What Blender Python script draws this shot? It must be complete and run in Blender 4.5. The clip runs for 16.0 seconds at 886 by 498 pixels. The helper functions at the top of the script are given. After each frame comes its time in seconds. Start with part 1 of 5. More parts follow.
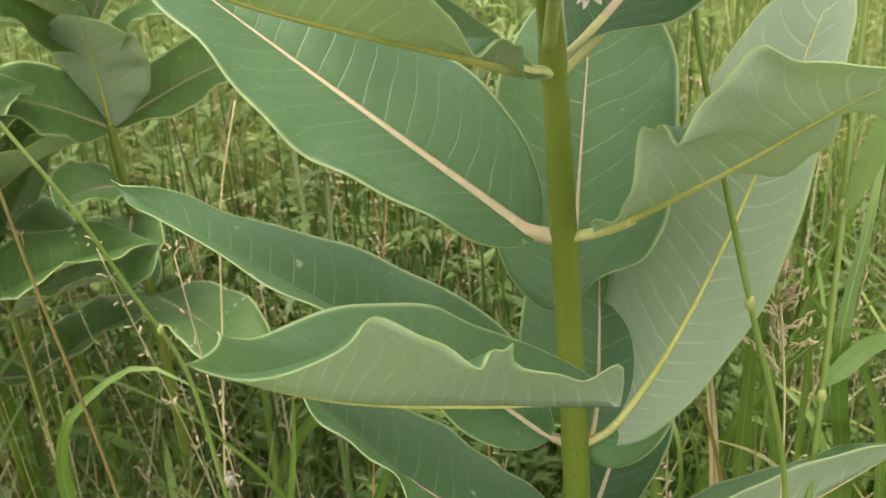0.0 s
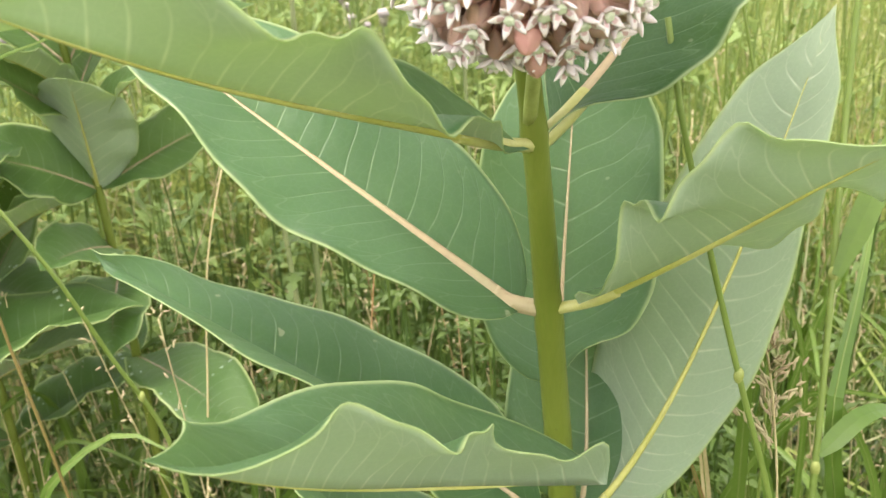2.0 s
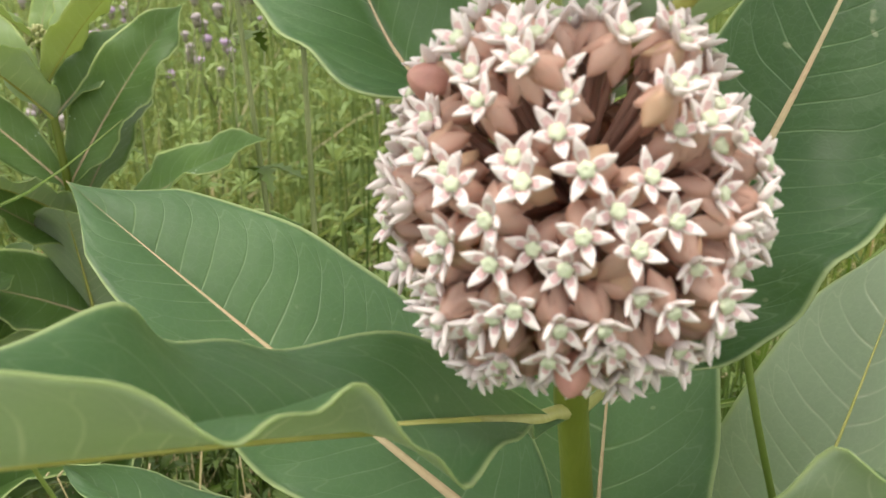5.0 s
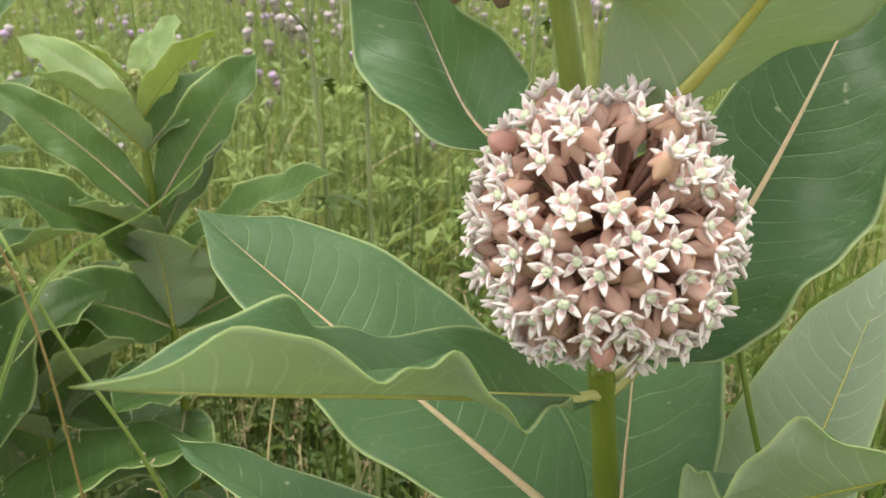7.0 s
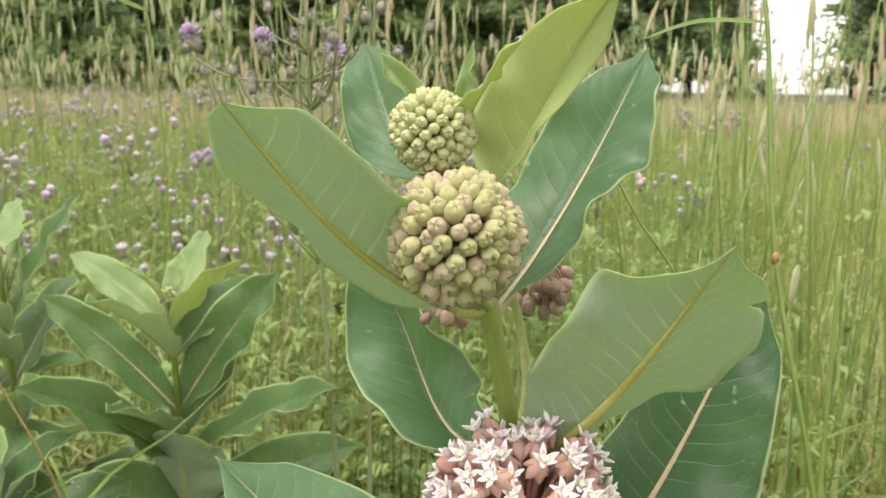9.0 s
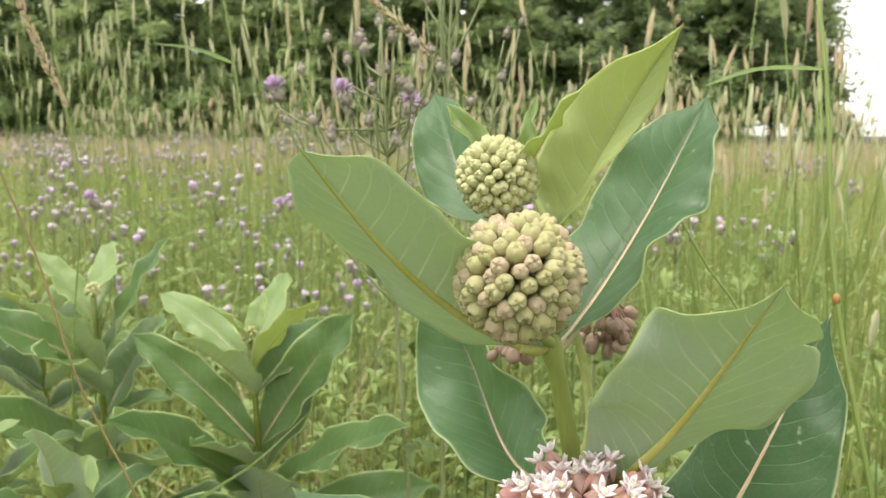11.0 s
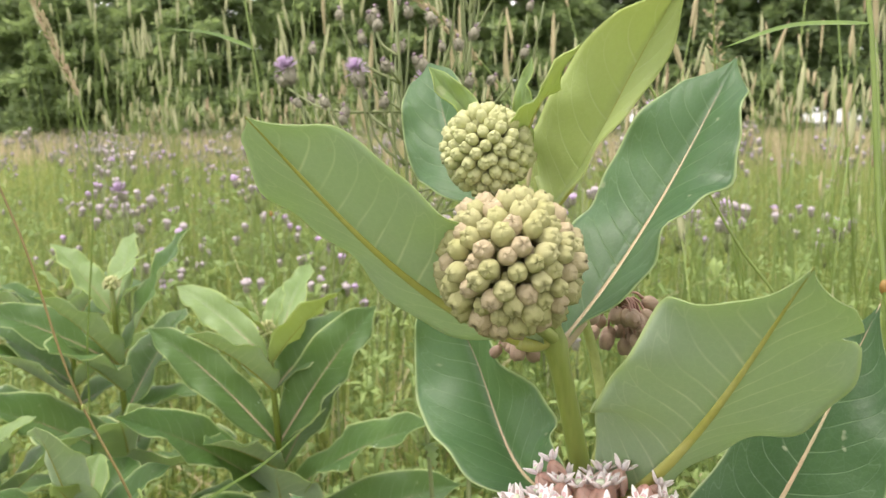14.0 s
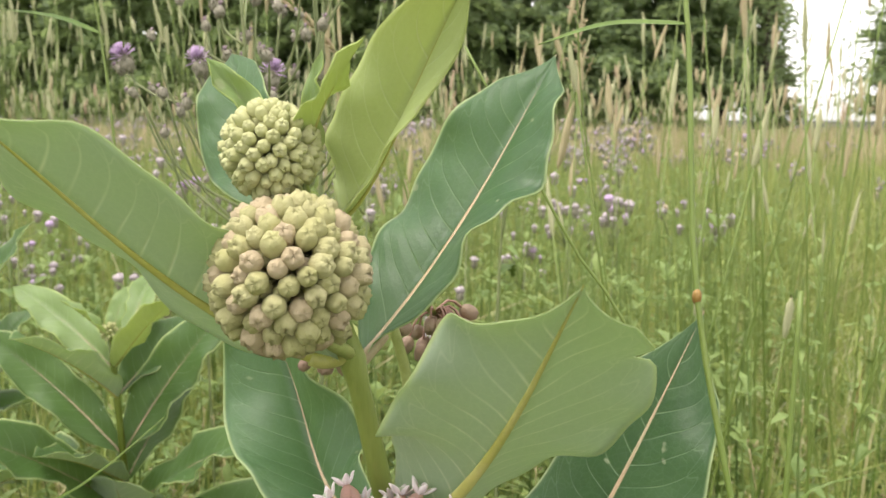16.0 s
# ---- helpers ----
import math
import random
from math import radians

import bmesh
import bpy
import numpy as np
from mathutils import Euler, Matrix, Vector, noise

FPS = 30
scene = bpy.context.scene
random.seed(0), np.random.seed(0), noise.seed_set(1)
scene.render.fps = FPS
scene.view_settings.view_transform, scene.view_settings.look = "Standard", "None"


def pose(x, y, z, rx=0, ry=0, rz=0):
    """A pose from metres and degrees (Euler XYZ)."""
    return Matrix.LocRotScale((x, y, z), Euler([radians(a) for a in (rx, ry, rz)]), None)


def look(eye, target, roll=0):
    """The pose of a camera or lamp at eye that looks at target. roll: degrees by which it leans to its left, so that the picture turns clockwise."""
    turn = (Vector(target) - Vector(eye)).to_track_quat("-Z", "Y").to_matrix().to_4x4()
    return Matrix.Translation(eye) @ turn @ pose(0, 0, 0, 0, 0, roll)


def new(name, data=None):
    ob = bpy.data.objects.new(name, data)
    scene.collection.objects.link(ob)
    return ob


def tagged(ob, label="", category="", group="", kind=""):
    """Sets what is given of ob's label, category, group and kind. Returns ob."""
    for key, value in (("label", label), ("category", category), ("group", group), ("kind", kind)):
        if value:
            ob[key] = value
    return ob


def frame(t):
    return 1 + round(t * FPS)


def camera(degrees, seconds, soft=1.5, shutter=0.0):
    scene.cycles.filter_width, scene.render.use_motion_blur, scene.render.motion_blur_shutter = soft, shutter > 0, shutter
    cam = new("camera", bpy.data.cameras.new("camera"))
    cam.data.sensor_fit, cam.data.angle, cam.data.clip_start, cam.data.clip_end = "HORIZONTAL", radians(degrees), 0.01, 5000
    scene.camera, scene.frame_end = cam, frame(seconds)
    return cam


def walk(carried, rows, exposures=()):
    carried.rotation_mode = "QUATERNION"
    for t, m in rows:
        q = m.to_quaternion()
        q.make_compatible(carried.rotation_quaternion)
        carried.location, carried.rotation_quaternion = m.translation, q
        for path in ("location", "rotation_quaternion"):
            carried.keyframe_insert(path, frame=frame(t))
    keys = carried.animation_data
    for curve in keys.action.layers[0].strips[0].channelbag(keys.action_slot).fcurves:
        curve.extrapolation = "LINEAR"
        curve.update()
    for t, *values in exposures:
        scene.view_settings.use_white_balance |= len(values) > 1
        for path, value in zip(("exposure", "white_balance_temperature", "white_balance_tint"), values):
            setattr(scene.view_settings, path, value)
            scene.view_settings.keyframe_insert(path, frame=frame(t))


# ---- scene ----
cam = camera(50.5, 16.0)
cam.data.dof.use_dof = True
cam.data.dof.focus_distance = 0.31
cam.data.dof.aperture_fstop = 34.0
METRES, EYE, TILT, LEAN, TURN = 0.55, 0.92, -26.0, 2.0, 0.0
ROWS = [
    (0.0, 0.0, 0.0, 0.0, -0.0, 0.0, 0.0),
    (0.5, -0.0042, 0.0115, -0.0503, -0.42, -0.43, 0.73),
    (1.0, -0.0034, 0.0084, -0.069, -0.13, -0.57, 1.0),
    (1.5, -0.0023, 0.0112, -0.0669, 0.01, -0.73, 0.74),
    (2.0, 0.0094, 0.0101, 0.0137, -0.22, 3.1, 0.06),
    (2.5, 0.0245, 0.0544, 0.0669, -0.19, 5.47, -0.55),
    (3.0, 0.0281, 0.0808, 0.0929, -0.47, 6.46, -0.86),
    (3.5, 0.0234, 0.0991, 0.1154, 0.39, 7.51, -1.12),
    (6.0, 0.0078, 0.0875, 0.1281, 1.1, 6.04, -2.01),
    (6.5, 0.01, 0.0044, 0.0976, 1.4, 6.37, -2.04),
    (7.0, -0.0049, -0.0334, 0.1037, 2.68, 8.24, -3.19),
    (7.5, 0.0024, -0.0655, 0.1101, 2.94, 10.16, -3.65),
    (8.0, 0.0315, -0.1137, 0.1482, 2.55, 12.08, -4.07),
    (8.5, 0.0421, -0.1706, 0.1732, 2.49, 14.24, -4.25),
    (9.0, 0.0337, -0.2128, 0.1844, 3.44, 16.14, -4.72),
    (11.5, 0.0584, -0.2435, 0.1737, 9.87, 18.31, -6.46),
    (12.0, 0.0929, -0.2404, 0.1845, 11.72, 17.75, -6.63),
    (12.5, 0.0943, -0.2396, 0.176, 11.96, 18.06, -7.06),
    (13.0, 0.0912, -0.214, 0.1808, 11.19, 17.75, -6.91),
    (13.5, 0.0909, -0.1904, 0.1821, 11.09, 17.26, -6.96),
    (14.0, 0.0741, -0.1669, 0.1945, 11.18, 17.59, -6.84),
    (14.5, 0.0878, -0.1097, 0.2105, 9.85, 17.46, -6.13),
    (15.0, 0.0973, -0.1363, 0.2, 7.37, 18.16, -5.83),
    (15.5, 0.1007, -0.1401, 0.2034, 6.42, 18.06, -5.28),
    (16.0, 0.1282, -0.1213, 0.2228, 5.39, 17.72, -5.19),
]
walk(cam, [(t, pose(0, 0, EYE, TILT, LEAN, TURN) @ pose(METRES * x, METRES * y, METRES * z, 90 + pitch, roll, yaw)) for t, x, y, z, yaw, pitch, roll in ROWS], ((0.0, 1.55, 6950, 11), (0.5, 1.85, 6950, 11), (1.0, 1.93, 6950, 11), (1.5, 1.97, 6950, 12), (2.0, 1.92, 6950, 12), (2.5, 1.72, 6950, 12), (3.5, 1.41, 6950, 11), (6.0, 1.00, 7000, 9), (7.0, 1.14, 6950, 9), (8.0, 1.20, 6900, 11), (9.0, 1.3, 6800, 13), (12.0, 1.37, 6800, 14), (14.0, 1.36, 6800, 14), (16.0, 1.28, 6800, 14)))

# ---- world, sun ----
world = bpy.data.worlds.new("sky")
scene.world = world
world.use_nodes = True
wn = world.node_tree
wn.nodes.clear()
w_out = wn.nodes.new("ShaderNodeOutputWorld")
w_bg = wn.nodes.new("ShaderNodeBackground")
w_sky = wn.nodes.new("ShaderNodeTexSky")
w_hs = wn.nodes.new("ShaderNodeHueSaturation")
w_sky.sky_type = "NISHITA"
w_sky.sun_disc = False
w_sky.sun_elevation = radians(75)
w_sky.sun_rotation = radians(234)
w_sky.dust_density = 1.0
w_hs.inputs["Saturation"].default_value = 0.10
w_bg.inputs["Strength"].default_value = 0.17
wn.links.new(w_sky.outputs[0], w_hs.inputs["Color"])
wn.links.new(w_hs.outputs[0], w_bg.inputs["Color"])
wn.links.new(w_bg.outputs[0], w_out.inputs["Surface"])
sun = new("sun", bpy.data.lights.new("sun", "SUN"))
sun.data.energy = 1.45
sun.data.angle = radians(28)
sun.data.color = (1.0, 0.96, 0.90)
sun.matrix_world = look((-1.4, -1.0, 6.5), (0, 0, 0))


# ---- materials ----
class Nodes:
    """A short hand for building node trees."""

    def __init__(self, name):
        self.m = bpy.data.materials.new(name)
        self.m.use_nodes = True
        self.t = self.m.node_tree
        self.t.nodes.clear()

    def put(self, kind, out=0, props=None, **inputs):
        n = self.t.nodes.new("ShaderNode" + kind)
        for k, v in (props or {}).items():
            if k == "operation":
                n.operation = v
            elif k == "data_type":
                n.data_type = v
            elif k == "uv_map":
                n.uv_map = v
            elif k == "feature":
                n.feature = v
        for k, v in inputs.items():
            k = int(k[1:]) if k[0] == "i" and k[1:].isdigit() else k.replace("_", " ")
            s = n.inputs[k]
            if isinstance(v, bpy.types.NodeSocket):
                self.t.links.new(v, s)
            else:
                s.default_value = (*v, 1.0) if isinstance(v, tuple) and len(v) == 3 and s.type == "RGBA" else v
        return n.outputs[out] if n.outputs else None

    def math(self, op, a, b=0.0, c=0.0):
        return self.put("Math", props={"operation": op}, i0=a, i1=b, i2=c)

    def ramp(self, v, a, b, lo=0.0, hi=1.0):
        return self.put("MapRange", Value=v, From_Min=a, From_Max=b, To_Min=lo, To_Max=hi)

    def mix(self, f, a, b):
        return self.put("Mix", out=2, props={"data_type": "RGBA"}, i0=f, i6=a, i7=b)

    def noise(self, vec, scale, detail=3.0, rough=0.55):
        return self.put("TexNoise", Vector=vec, Scale=scale, Detail=detail, Roughness=rough)

    def coords(self):
        return self.put("TexCoord", out=3)

    def end(self, color, rough=0.6, bump=None, strength=0.3, dist=0.001, trans=0.0, tcolor=None, spec=0.5, sheen=0.0):
        kw = {}
        if bump is not None:
            kw["Normal"] = self.put("Bump", Strength=strength, Distance=dist, Height=bump)
        s = self.put("BsdfPrincipled", Base_Color=color, Roughness=rough, **{"Specular_IOR_Level": spec, "Sheen_Weight": sheen, "Sheen_Roughness": 0.45}, **kw)
        if trans:
            tr = self.put("BsdfTranslucent", Color=color if tcolor is None else tcolor)
            s = self.put("MixShader", i0=trans, i1=s, i2=tr)
        self.put("OutputMaterial", Surface=s)
        return self.m


def leaf_material(name, c1, c2, vein, margin, rough, trans, tcol, vein_gain=0.6, spacing=0.0085, spec=0.5, sheen=0.0, vein_w=0.056, edge=0.958):
    """Leaf blade: side veins that arch forward and meet in loops near the margin, a fine net between them."""
    n = Nodes(name)
    uv = n.put("UVMap", props={"uv_map": "UVMap"})
    x = n.put("SeparateXYZ", out=0, Vector=uv)
    y = n.put("SeparateXYZ", out=1, Vector=uv)
    ax = n.math("ABSOLUTE", y)
    oc = n.coords()
    wob = n.noise(oc, 16.0, 2.0)
    s = n.math("DIVIDE", x, spacing)
    s = n.math("SUBTRACT", s, n.math("MULTIPLY", ax, 1.45))
    s = n.math("SUBTRACT", s, n.math("MULTIPLY", n.math("POWER", ax, 4.0), 1.3))
    s = n.math("ADD", s, n.math("MULTIPLY", wob, 1.6))
    s = n.math("ADD", s, n.math("MULTIPLY", n.math("SIGN", y), 0.21))
    saw = n.math("PINGPONG", s, 0.5)
    line = n.ramp(saw, 0.008, n.ramp(ax, 0.0, 1.0, vein_w, vein_w * 0.45), 1.0, 0.0)
    line = n.math("MULTIPLY", line, n.ramp(ax, 0.10, 0.95, 1.0, 0.22))
    line = n.math("MULTIPLY", line, n.ramp(n.noise(oc, 95.0, 2.0), 0.34, 0.60, 0.35, 1.0))
    arch = n.math("MULTIPLY", n.math("COSINE", n.math("MULTIPLY", s, 6.2832)), -0.065)
    loop = n.math("ABSOLUTE", n.math("SUBTRACT", n.math("SUBTRACT", ax, 0.80), arch))
    loop = n.ramp(loop, 0.004, 0.017, 0.34, 0.0)
    flat = n.put("CombineXYZ", X=x, Y=n.math("MULTIPLY", y, 0.032), Z=0.0)
    ret = n.put("TexVoronoi", props={"feature": "DISTANCE_TO_EDGE"}, Vector=flat, Scale=300.0)
    ret = n.ramp(ret, 0.0, 0.08, 1.0, 0.0)
    big = n.noise(oc, 22.0, 3.0)
    fine = n.noise(oc, 700.0, 2.0)
    # wide pale and dark patches: uneven sheen put into the blade's colour
    broad = n.noise(oc, 7.0, 1.0)
    col = n.mix(n.ramp(n.math("ADD", n.math("MULTIPLY", big, 0.5), n.math("MULTIPLY", broad, 0.5)), 0.36, 0.64), c1, c2)
    col = n.mix(n.ramp(fine, 0.3, 0.75, 0.0, 0.16), col, (c1[0] * 0.5, c1[1] * 0.55, c1[2] * 0.5))
    pale = n.math("MAXIMUM", n.math("MULTIPLY", n.math("MAXIMUM", line, loop), vein_gain), n.math("MULTIPLY", ret, vein_gain * 0.12))
    col = n.mix(pale, col, vein)
    spots = n.noise(oc, 150.0, 1.0)
    col = n.mix(n.ramp(spots, 0.76, 0.80, 0.0, 0.55), col, (0.36, 0.38, 0.24))
    col = n.mix(n.ramp(ax, edge, edge + 0.03, 0.0, 0.75), col, margin)
    h = n.math("ADD", n.math("MULTIPLY", line, -0.6), n.math("MULTIPLY", ret, -0.04))
    h = n.math("ADD", h, n.math("MULTIPLY", saw, 0.55))
    h = n.math("ADD", h, n.math("MULTIPLY", fine, 0.25))
    rg = n.ramp(big, 0.3, 0.7, rough - 0.07, rough + 0.07)
    tcol = n.mix(n.math("MULTIPLY", pale, 0.9), tcol, (0.92, 0.92, 0.72))
    return n.end(col, rg, h, 0.50, 0.0011, trans, tcol, spec, sheen)


def plain_material(name, c1, c2, scale, rough=0.6, trans=0.0, tcol=None, bump=0.3, island=0.0, rand=0.0, dist=0.001, c3=None, few=0.74):
    n = Nodes(name)
    oc = n.coords()
    a = n.noise(oc, scale, 4.0)
    b = n.noise(oc, scale * 9.0, 2.0)
    f = n.ramp(a, 0.35, 0.68)
    if island:
        r = n.put("NewGeometry", out=8)
        f = n.math("ADD", n.math("MULTIPLY", f, 1 - island), n.math("MULTIPLY", r, island))
    if rand:
        r = n.put("ObjectInfo", out=5)
        f = n.math("ADD", n.math("MULTIPLY", f, 1 - rand), n.math("MULTIPLY", r, rand))
    col = n.mix(f, c1, c2)
    if c3:
        r = n.put("NewGeometry", out=8) if island else n.put("ObjectInfo", out=5)
        r = n.math("FRACT", n.math("MULTIPLY", r, 7.31))
        col = n.mix(n.ramp(r, few, few + 0.06), col, c3)
    col = n.mix(n.ramp(b, 0.45, 0.8, 0.0, 0.25), col, (c1[0] * 0.55, c1[1] * 0.55, c1[2] * 0.5))
    return n.end(col, rough, b, bump, dist, trans, tcol)


LEAF_TOP = leaf_material("milkweed_leaf_upper", (0.034, 0.088, 0.037), (0.071, 0.142, 0.064), (0.31, 0.42, 0.22), (0.42, 0.50, 0.24), 0.50, 0.29, (0.56, 0.78, 0.30), 0.40, 0.0098, 0.42)
# darker copy of LEAF_TOP: shade on turned-away leaves put into the colour
LEAF_SHADED = leaf_material("shaded_leaf_upper", (0.018, 0.054, 0.019), (0.037, 0.086, 0.031), (0.27, 0.38, 0.20), (0.40, 0.48, 0.24), 0.46, 0.17, (0.50, 0.74, 0.24), 0.42, 0.0100, 0.24)
LEAF_MID = leaf_material("half_grown_leaf_upper", (0.034, 0.084, 0.022), (0.074, 0.142, 0.040), (0.28, 0.38, 0.19), (0.46, 0.54, 0.24), 0.50, 0.28, (0.58, 0.76, 0.26), 0.45, 0.0095, 0.35, edge=0.935)
LEAF_UNDER = leaf_material("milkweed_leaf_under", (0.345, 0.435, 0.300), (0.420, 0.505, 0.375), (0.70, 0.74, 0.58), (0.46, 0.54, 0.20), 0.60, 0.50, (0.70, 0.80, 0.54), 0.80, 0.0098, 0.5, 0.15, 0.095)
LEAF_YOUNG = leaf_material("young_leaf_upper", (0.160, 0.250, 0.090), (0.215, 0.305, 0.130), (0.36, 0.45, 0.24), (0.48, 0.58, 0.20), 0.5, 0.36, (0.66, 0.78, 0.28), 0.45, edge=0.93)
LEAF_YOUNG_UNDER = leaf_material("young_leaf_under", (0.33, 0.41, 0.150), (0.40, 0.47, 0.20), (0.48, 0.54, 0.30), (0.46, 0.54, 0.20), 0.6, 0.40, (0.72, 0.80, 0.36), 0.5)
RIB_TOP = plain_material("midrib_cream", (0.42, 0.30, 0.175), (0.35, 0.31, 0.17), 40, 0.5)
RIB_UNDER = plain_material("midrib_yellow", (0.40, 0.40, 0.09), (0.48, 0.47, 0.16), 40, 0.45)
def stem_material():
    n = Nodes("milkweed_stem")
    oc = n.coords()
    a = n.noise(oc, 16.0, 3.0)
    streak = n.put("Mapping", Vector=oc, Scale=(1.0, 1.0, 0.06))
    b = n.noise(streak, 900.0, 2.0)
    dots = n.noise(oc, 420.0, 1.0)
    z = n.put("SeparateXYZ", out=2, Vector=n.put("NewGeometry", out=0))
    col = n.mix(n.ramp(a, 0.35, 0.65), (0.105, 0.138, 0.014), (0.155, 0.192, 0.030))
    col = n.mix(n.ramp(z, 0.86, 1.0), col, (0.225, 0.275, 0.065))
    col = n.mix(n.ramp(b, 0.4, 0.75, 0.0, 0.35), col, (0.10, 0.15, 0.015))
    low = n.ramp(z, 0.74, 0.60)
    col = n.mix(n.math("MULTIPLY", n.ramp(dots, 0.70, 0.74), low), col, (0.05, 0.045, 0.015))
    return n.end(col, 0.42, b, 0.25, 0.0006)


STEM = stem_material()
PETIOLE = plain_material("petiole_yellow_green", (0.36, 0.36, 0.09), (0.44, 0.43, 0.17), 60, 0.45)
PETAL = plain_material("petal_dusty_pink", (0.68, 0.45, 0.37), (0.82, 0.64, 0.55), 300, 0.5, 0.50, (0.93, 0.68, 0.56), rand=0.55, c3=(0.68, 0.52, 0.36), few=0.84)
PETAL_SHUT = plain_material("shut_flower_rose", (0.62, 0.30, 0.27), (0.74, 0.44, 0.36), 300, 0.5, 0.25, (0.85, 0.5, 0.4), rand=0.4)
HOOD = plain_material("hood_pinkish_white", (0.88, 0.77, 0.76), (0.94, 0.89, 0.87), 320, 0.5, 0.16, (0.94, 0.85, 0.83), rand=0.3)
HORN = plain_material("horn_purple", (0.62, 0.38, 0.40), (0.74, 0.54, 0.53), 160, 0.5)
CORE = plain_material("column_pale_green", (0.55, 0.62, 0.42), (0.66, 0.70, 0.55), 200, 0.45)
PEDICEL = plain_material("pedicel_mauve", (0.32, 0.16, 0.13), (0.42, 0.25, 0.19), 120, 0.55, rand=0.4)
BUD = plain_material("bud_pale_green", (0.44, 0.43, 0.18), (0.55, 0.52, 0.28), 260, 0.75, 0.12, (0.5, 0.5, 0.2), bump=0.7, rand=0.55, c3=(0.54, 0.44, 0.28), few=0.74)
BUD_SMALL = plain_material("bud_fresh_green", (0.46, 0.47, 0.21), (0.56, 0.56, 0.31), 200, 0.75, 0.12, (0.5, 0.55, 0.2), rand=0.35)
BUD_STALK = plain_material("bud_stalk", (0.25, 0.29, 0.07), (0.32, 0.36, 0.11), 200, 0.6)
BUD_DRY = plain_material("bud_fading_mauve", (0.25, 0.155, 0.11), (0.41, 0.30, 0.21), 150, 0.6, rand=0.5)
SOIL = plain_material("meadow_ground", (0.020, 0.023, 0.009), (0.050, 0.055, 0.020), 3.0, 0.95, bump=0.6, dist=0.03)
GRASS = plain_material("grass_green", (0.026, 0.058, 0.007), (0.125, 0.195, 0.030), 8, 0.5, 0.24, (0.40, 0.54, 0.12), island=0.8, c3=(0.34, 0.29, 0.12), few=0.87)
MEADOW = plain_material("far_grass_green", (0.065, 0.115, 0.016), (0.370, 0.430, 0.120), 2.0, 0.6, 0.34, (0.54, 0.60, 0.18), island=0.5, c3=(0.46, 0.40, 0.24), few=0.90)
TAN_GRASS = plain_material("field_edge_grass", (0.42, 0.35, 0.19), (0.60, 0.50, 0.31), 0.35, 0.8, 0.2, (0.5, 0.45, 0.25), island=0.4)
# dark copy of GRASS: the shade low between the blades is in the colour
GRASS_SHADED = plain_material("grass_shaded_green", (0.017, 0.040, 0.006), (0.055, 0.100, 0.016), 8, 0.42, 0.2, (0.25, 0.40, 0.08), island=0.75)
STRAW = plain_material("straw", (0.46, 0.37, 0.18), (0.62, 0.53, 0.31), 30, 0.7, 0.15, (0.5, 0.4, 0.2), island=0.5, c3=(0.40, 0.22, 0.10))
SEED = plain_material("grass_seed_head", (0.42, 0.36, 0.20), (0.55, 0.47, 0.28), 60, 0.8, 0.15, (0.5, 0.42, 0.25), island=0.6, c3=(0.47, 0.35, 0.23))
SEED_GREEN = plain_material("green_seed_head", (0.40, 0.42, 0.21), (0.54, 0.53, 0.32), 60, 0.8, 0.15, (0.4, 0.45, 0.2), island=0.6)
BLADE = plain_material("broad_grass_blade", (0.080, 0.155, 0.018), (0.150, 0.235, 0.042), 18, 0.45, 0.3, (0.26, 0.40, 0.06))
CULM = plain_material("grass_culm", (0.150, 0.225, 0.042), (0.215, 0.285, 0.072), 12, 0.45, 0.2, (0.4, 0.5, 0.1))
BROWN_CULM = plain_material("brown_culm", (0.150, 0.115, 0.032), (0.225, 0.165, 0.055), 20, 0.5)
WITHERED = plain_material("withered_blade", (0.24, 0.130, 0.045), (0.38, 0.230, 0.090), 20, 0.6, 0.15, (0.5, 0.3, 0.12))
KNOT = plain_material("culm_knot", (0.24, 0.13, 0.030), (0.33, 0.20, 0.05), 90, 0.5)
WEED = plain_material("weed_leaf", (0.032, 0.075, 0.013), (0.115, 0.175, 0.035), 12, 0.55, 0.3, (0.34, 0.46, 0.12), island=0.7)
# paler copy of WEED: skylight on the open field's leaves is in the colour
FAR_WEED_LIT = plain_material("far_weed_leaf_lit", (0.090, 0.165, 0.036), (0.290, 0.375, 0.120), 2.5, 0.6, 0.3, (0.40, 0.50, 0.16), island=0.55)
THISTLE_GREEN = plain_material("thistle_bulb", (0.21, 0.20, 0.14), (0.34, 0.31, 0.24), 300, 0.7)
THISTLE_STALK = plain_material("thistle_stalk", (0.16, 0.20, 0.075), (0.24, 0.27, 0.12), 30, 0.6)
THISTLE_PURPLE = plain_material("thistle_purple", (0.54, 0.38, 0.60), (0.66, 0.51, 0.70), 200, 0.8, 0.2, (0.6, 0.4, 0.6), island=0.5)
THISTLE_FADED = plain_material("thistle_faded", (0.35, 0.30, 0.31), (0.54, 0.47, 0.48), 60, 0.85, island=0.6, c3=(0.50, 0.41, 0.29), few=0.6)
THISTLE_CLOSED = plain_material("thistle_closed_head", (0.28, 0.20, 0.24), (0.44, 0.35, 0.39), 200, 0.8, island=0.5)
BARK = plain_material("tree_bark", (0.06, 0.048, 0.036), (0.13, 0.105, 0.08), 4, 0.9, bump=0.8, dist=0.03)
NEEDLE = plain_material("dark_tree_foliage", (0.075, 0.120, 0.048), (0.240, 0.305, 0.130), 0.5, 0.65, 0.45, (0.40, 0.52, 0.20), island=0.35)
BROADLEAF = plain_material("light_tree_foliage", (0.080, 0.124, 0.060), (0.245, 0.310, 0.150), 0.5, 0.65, 0.45, (0.42, 0.54, 0.22), island=0.35)


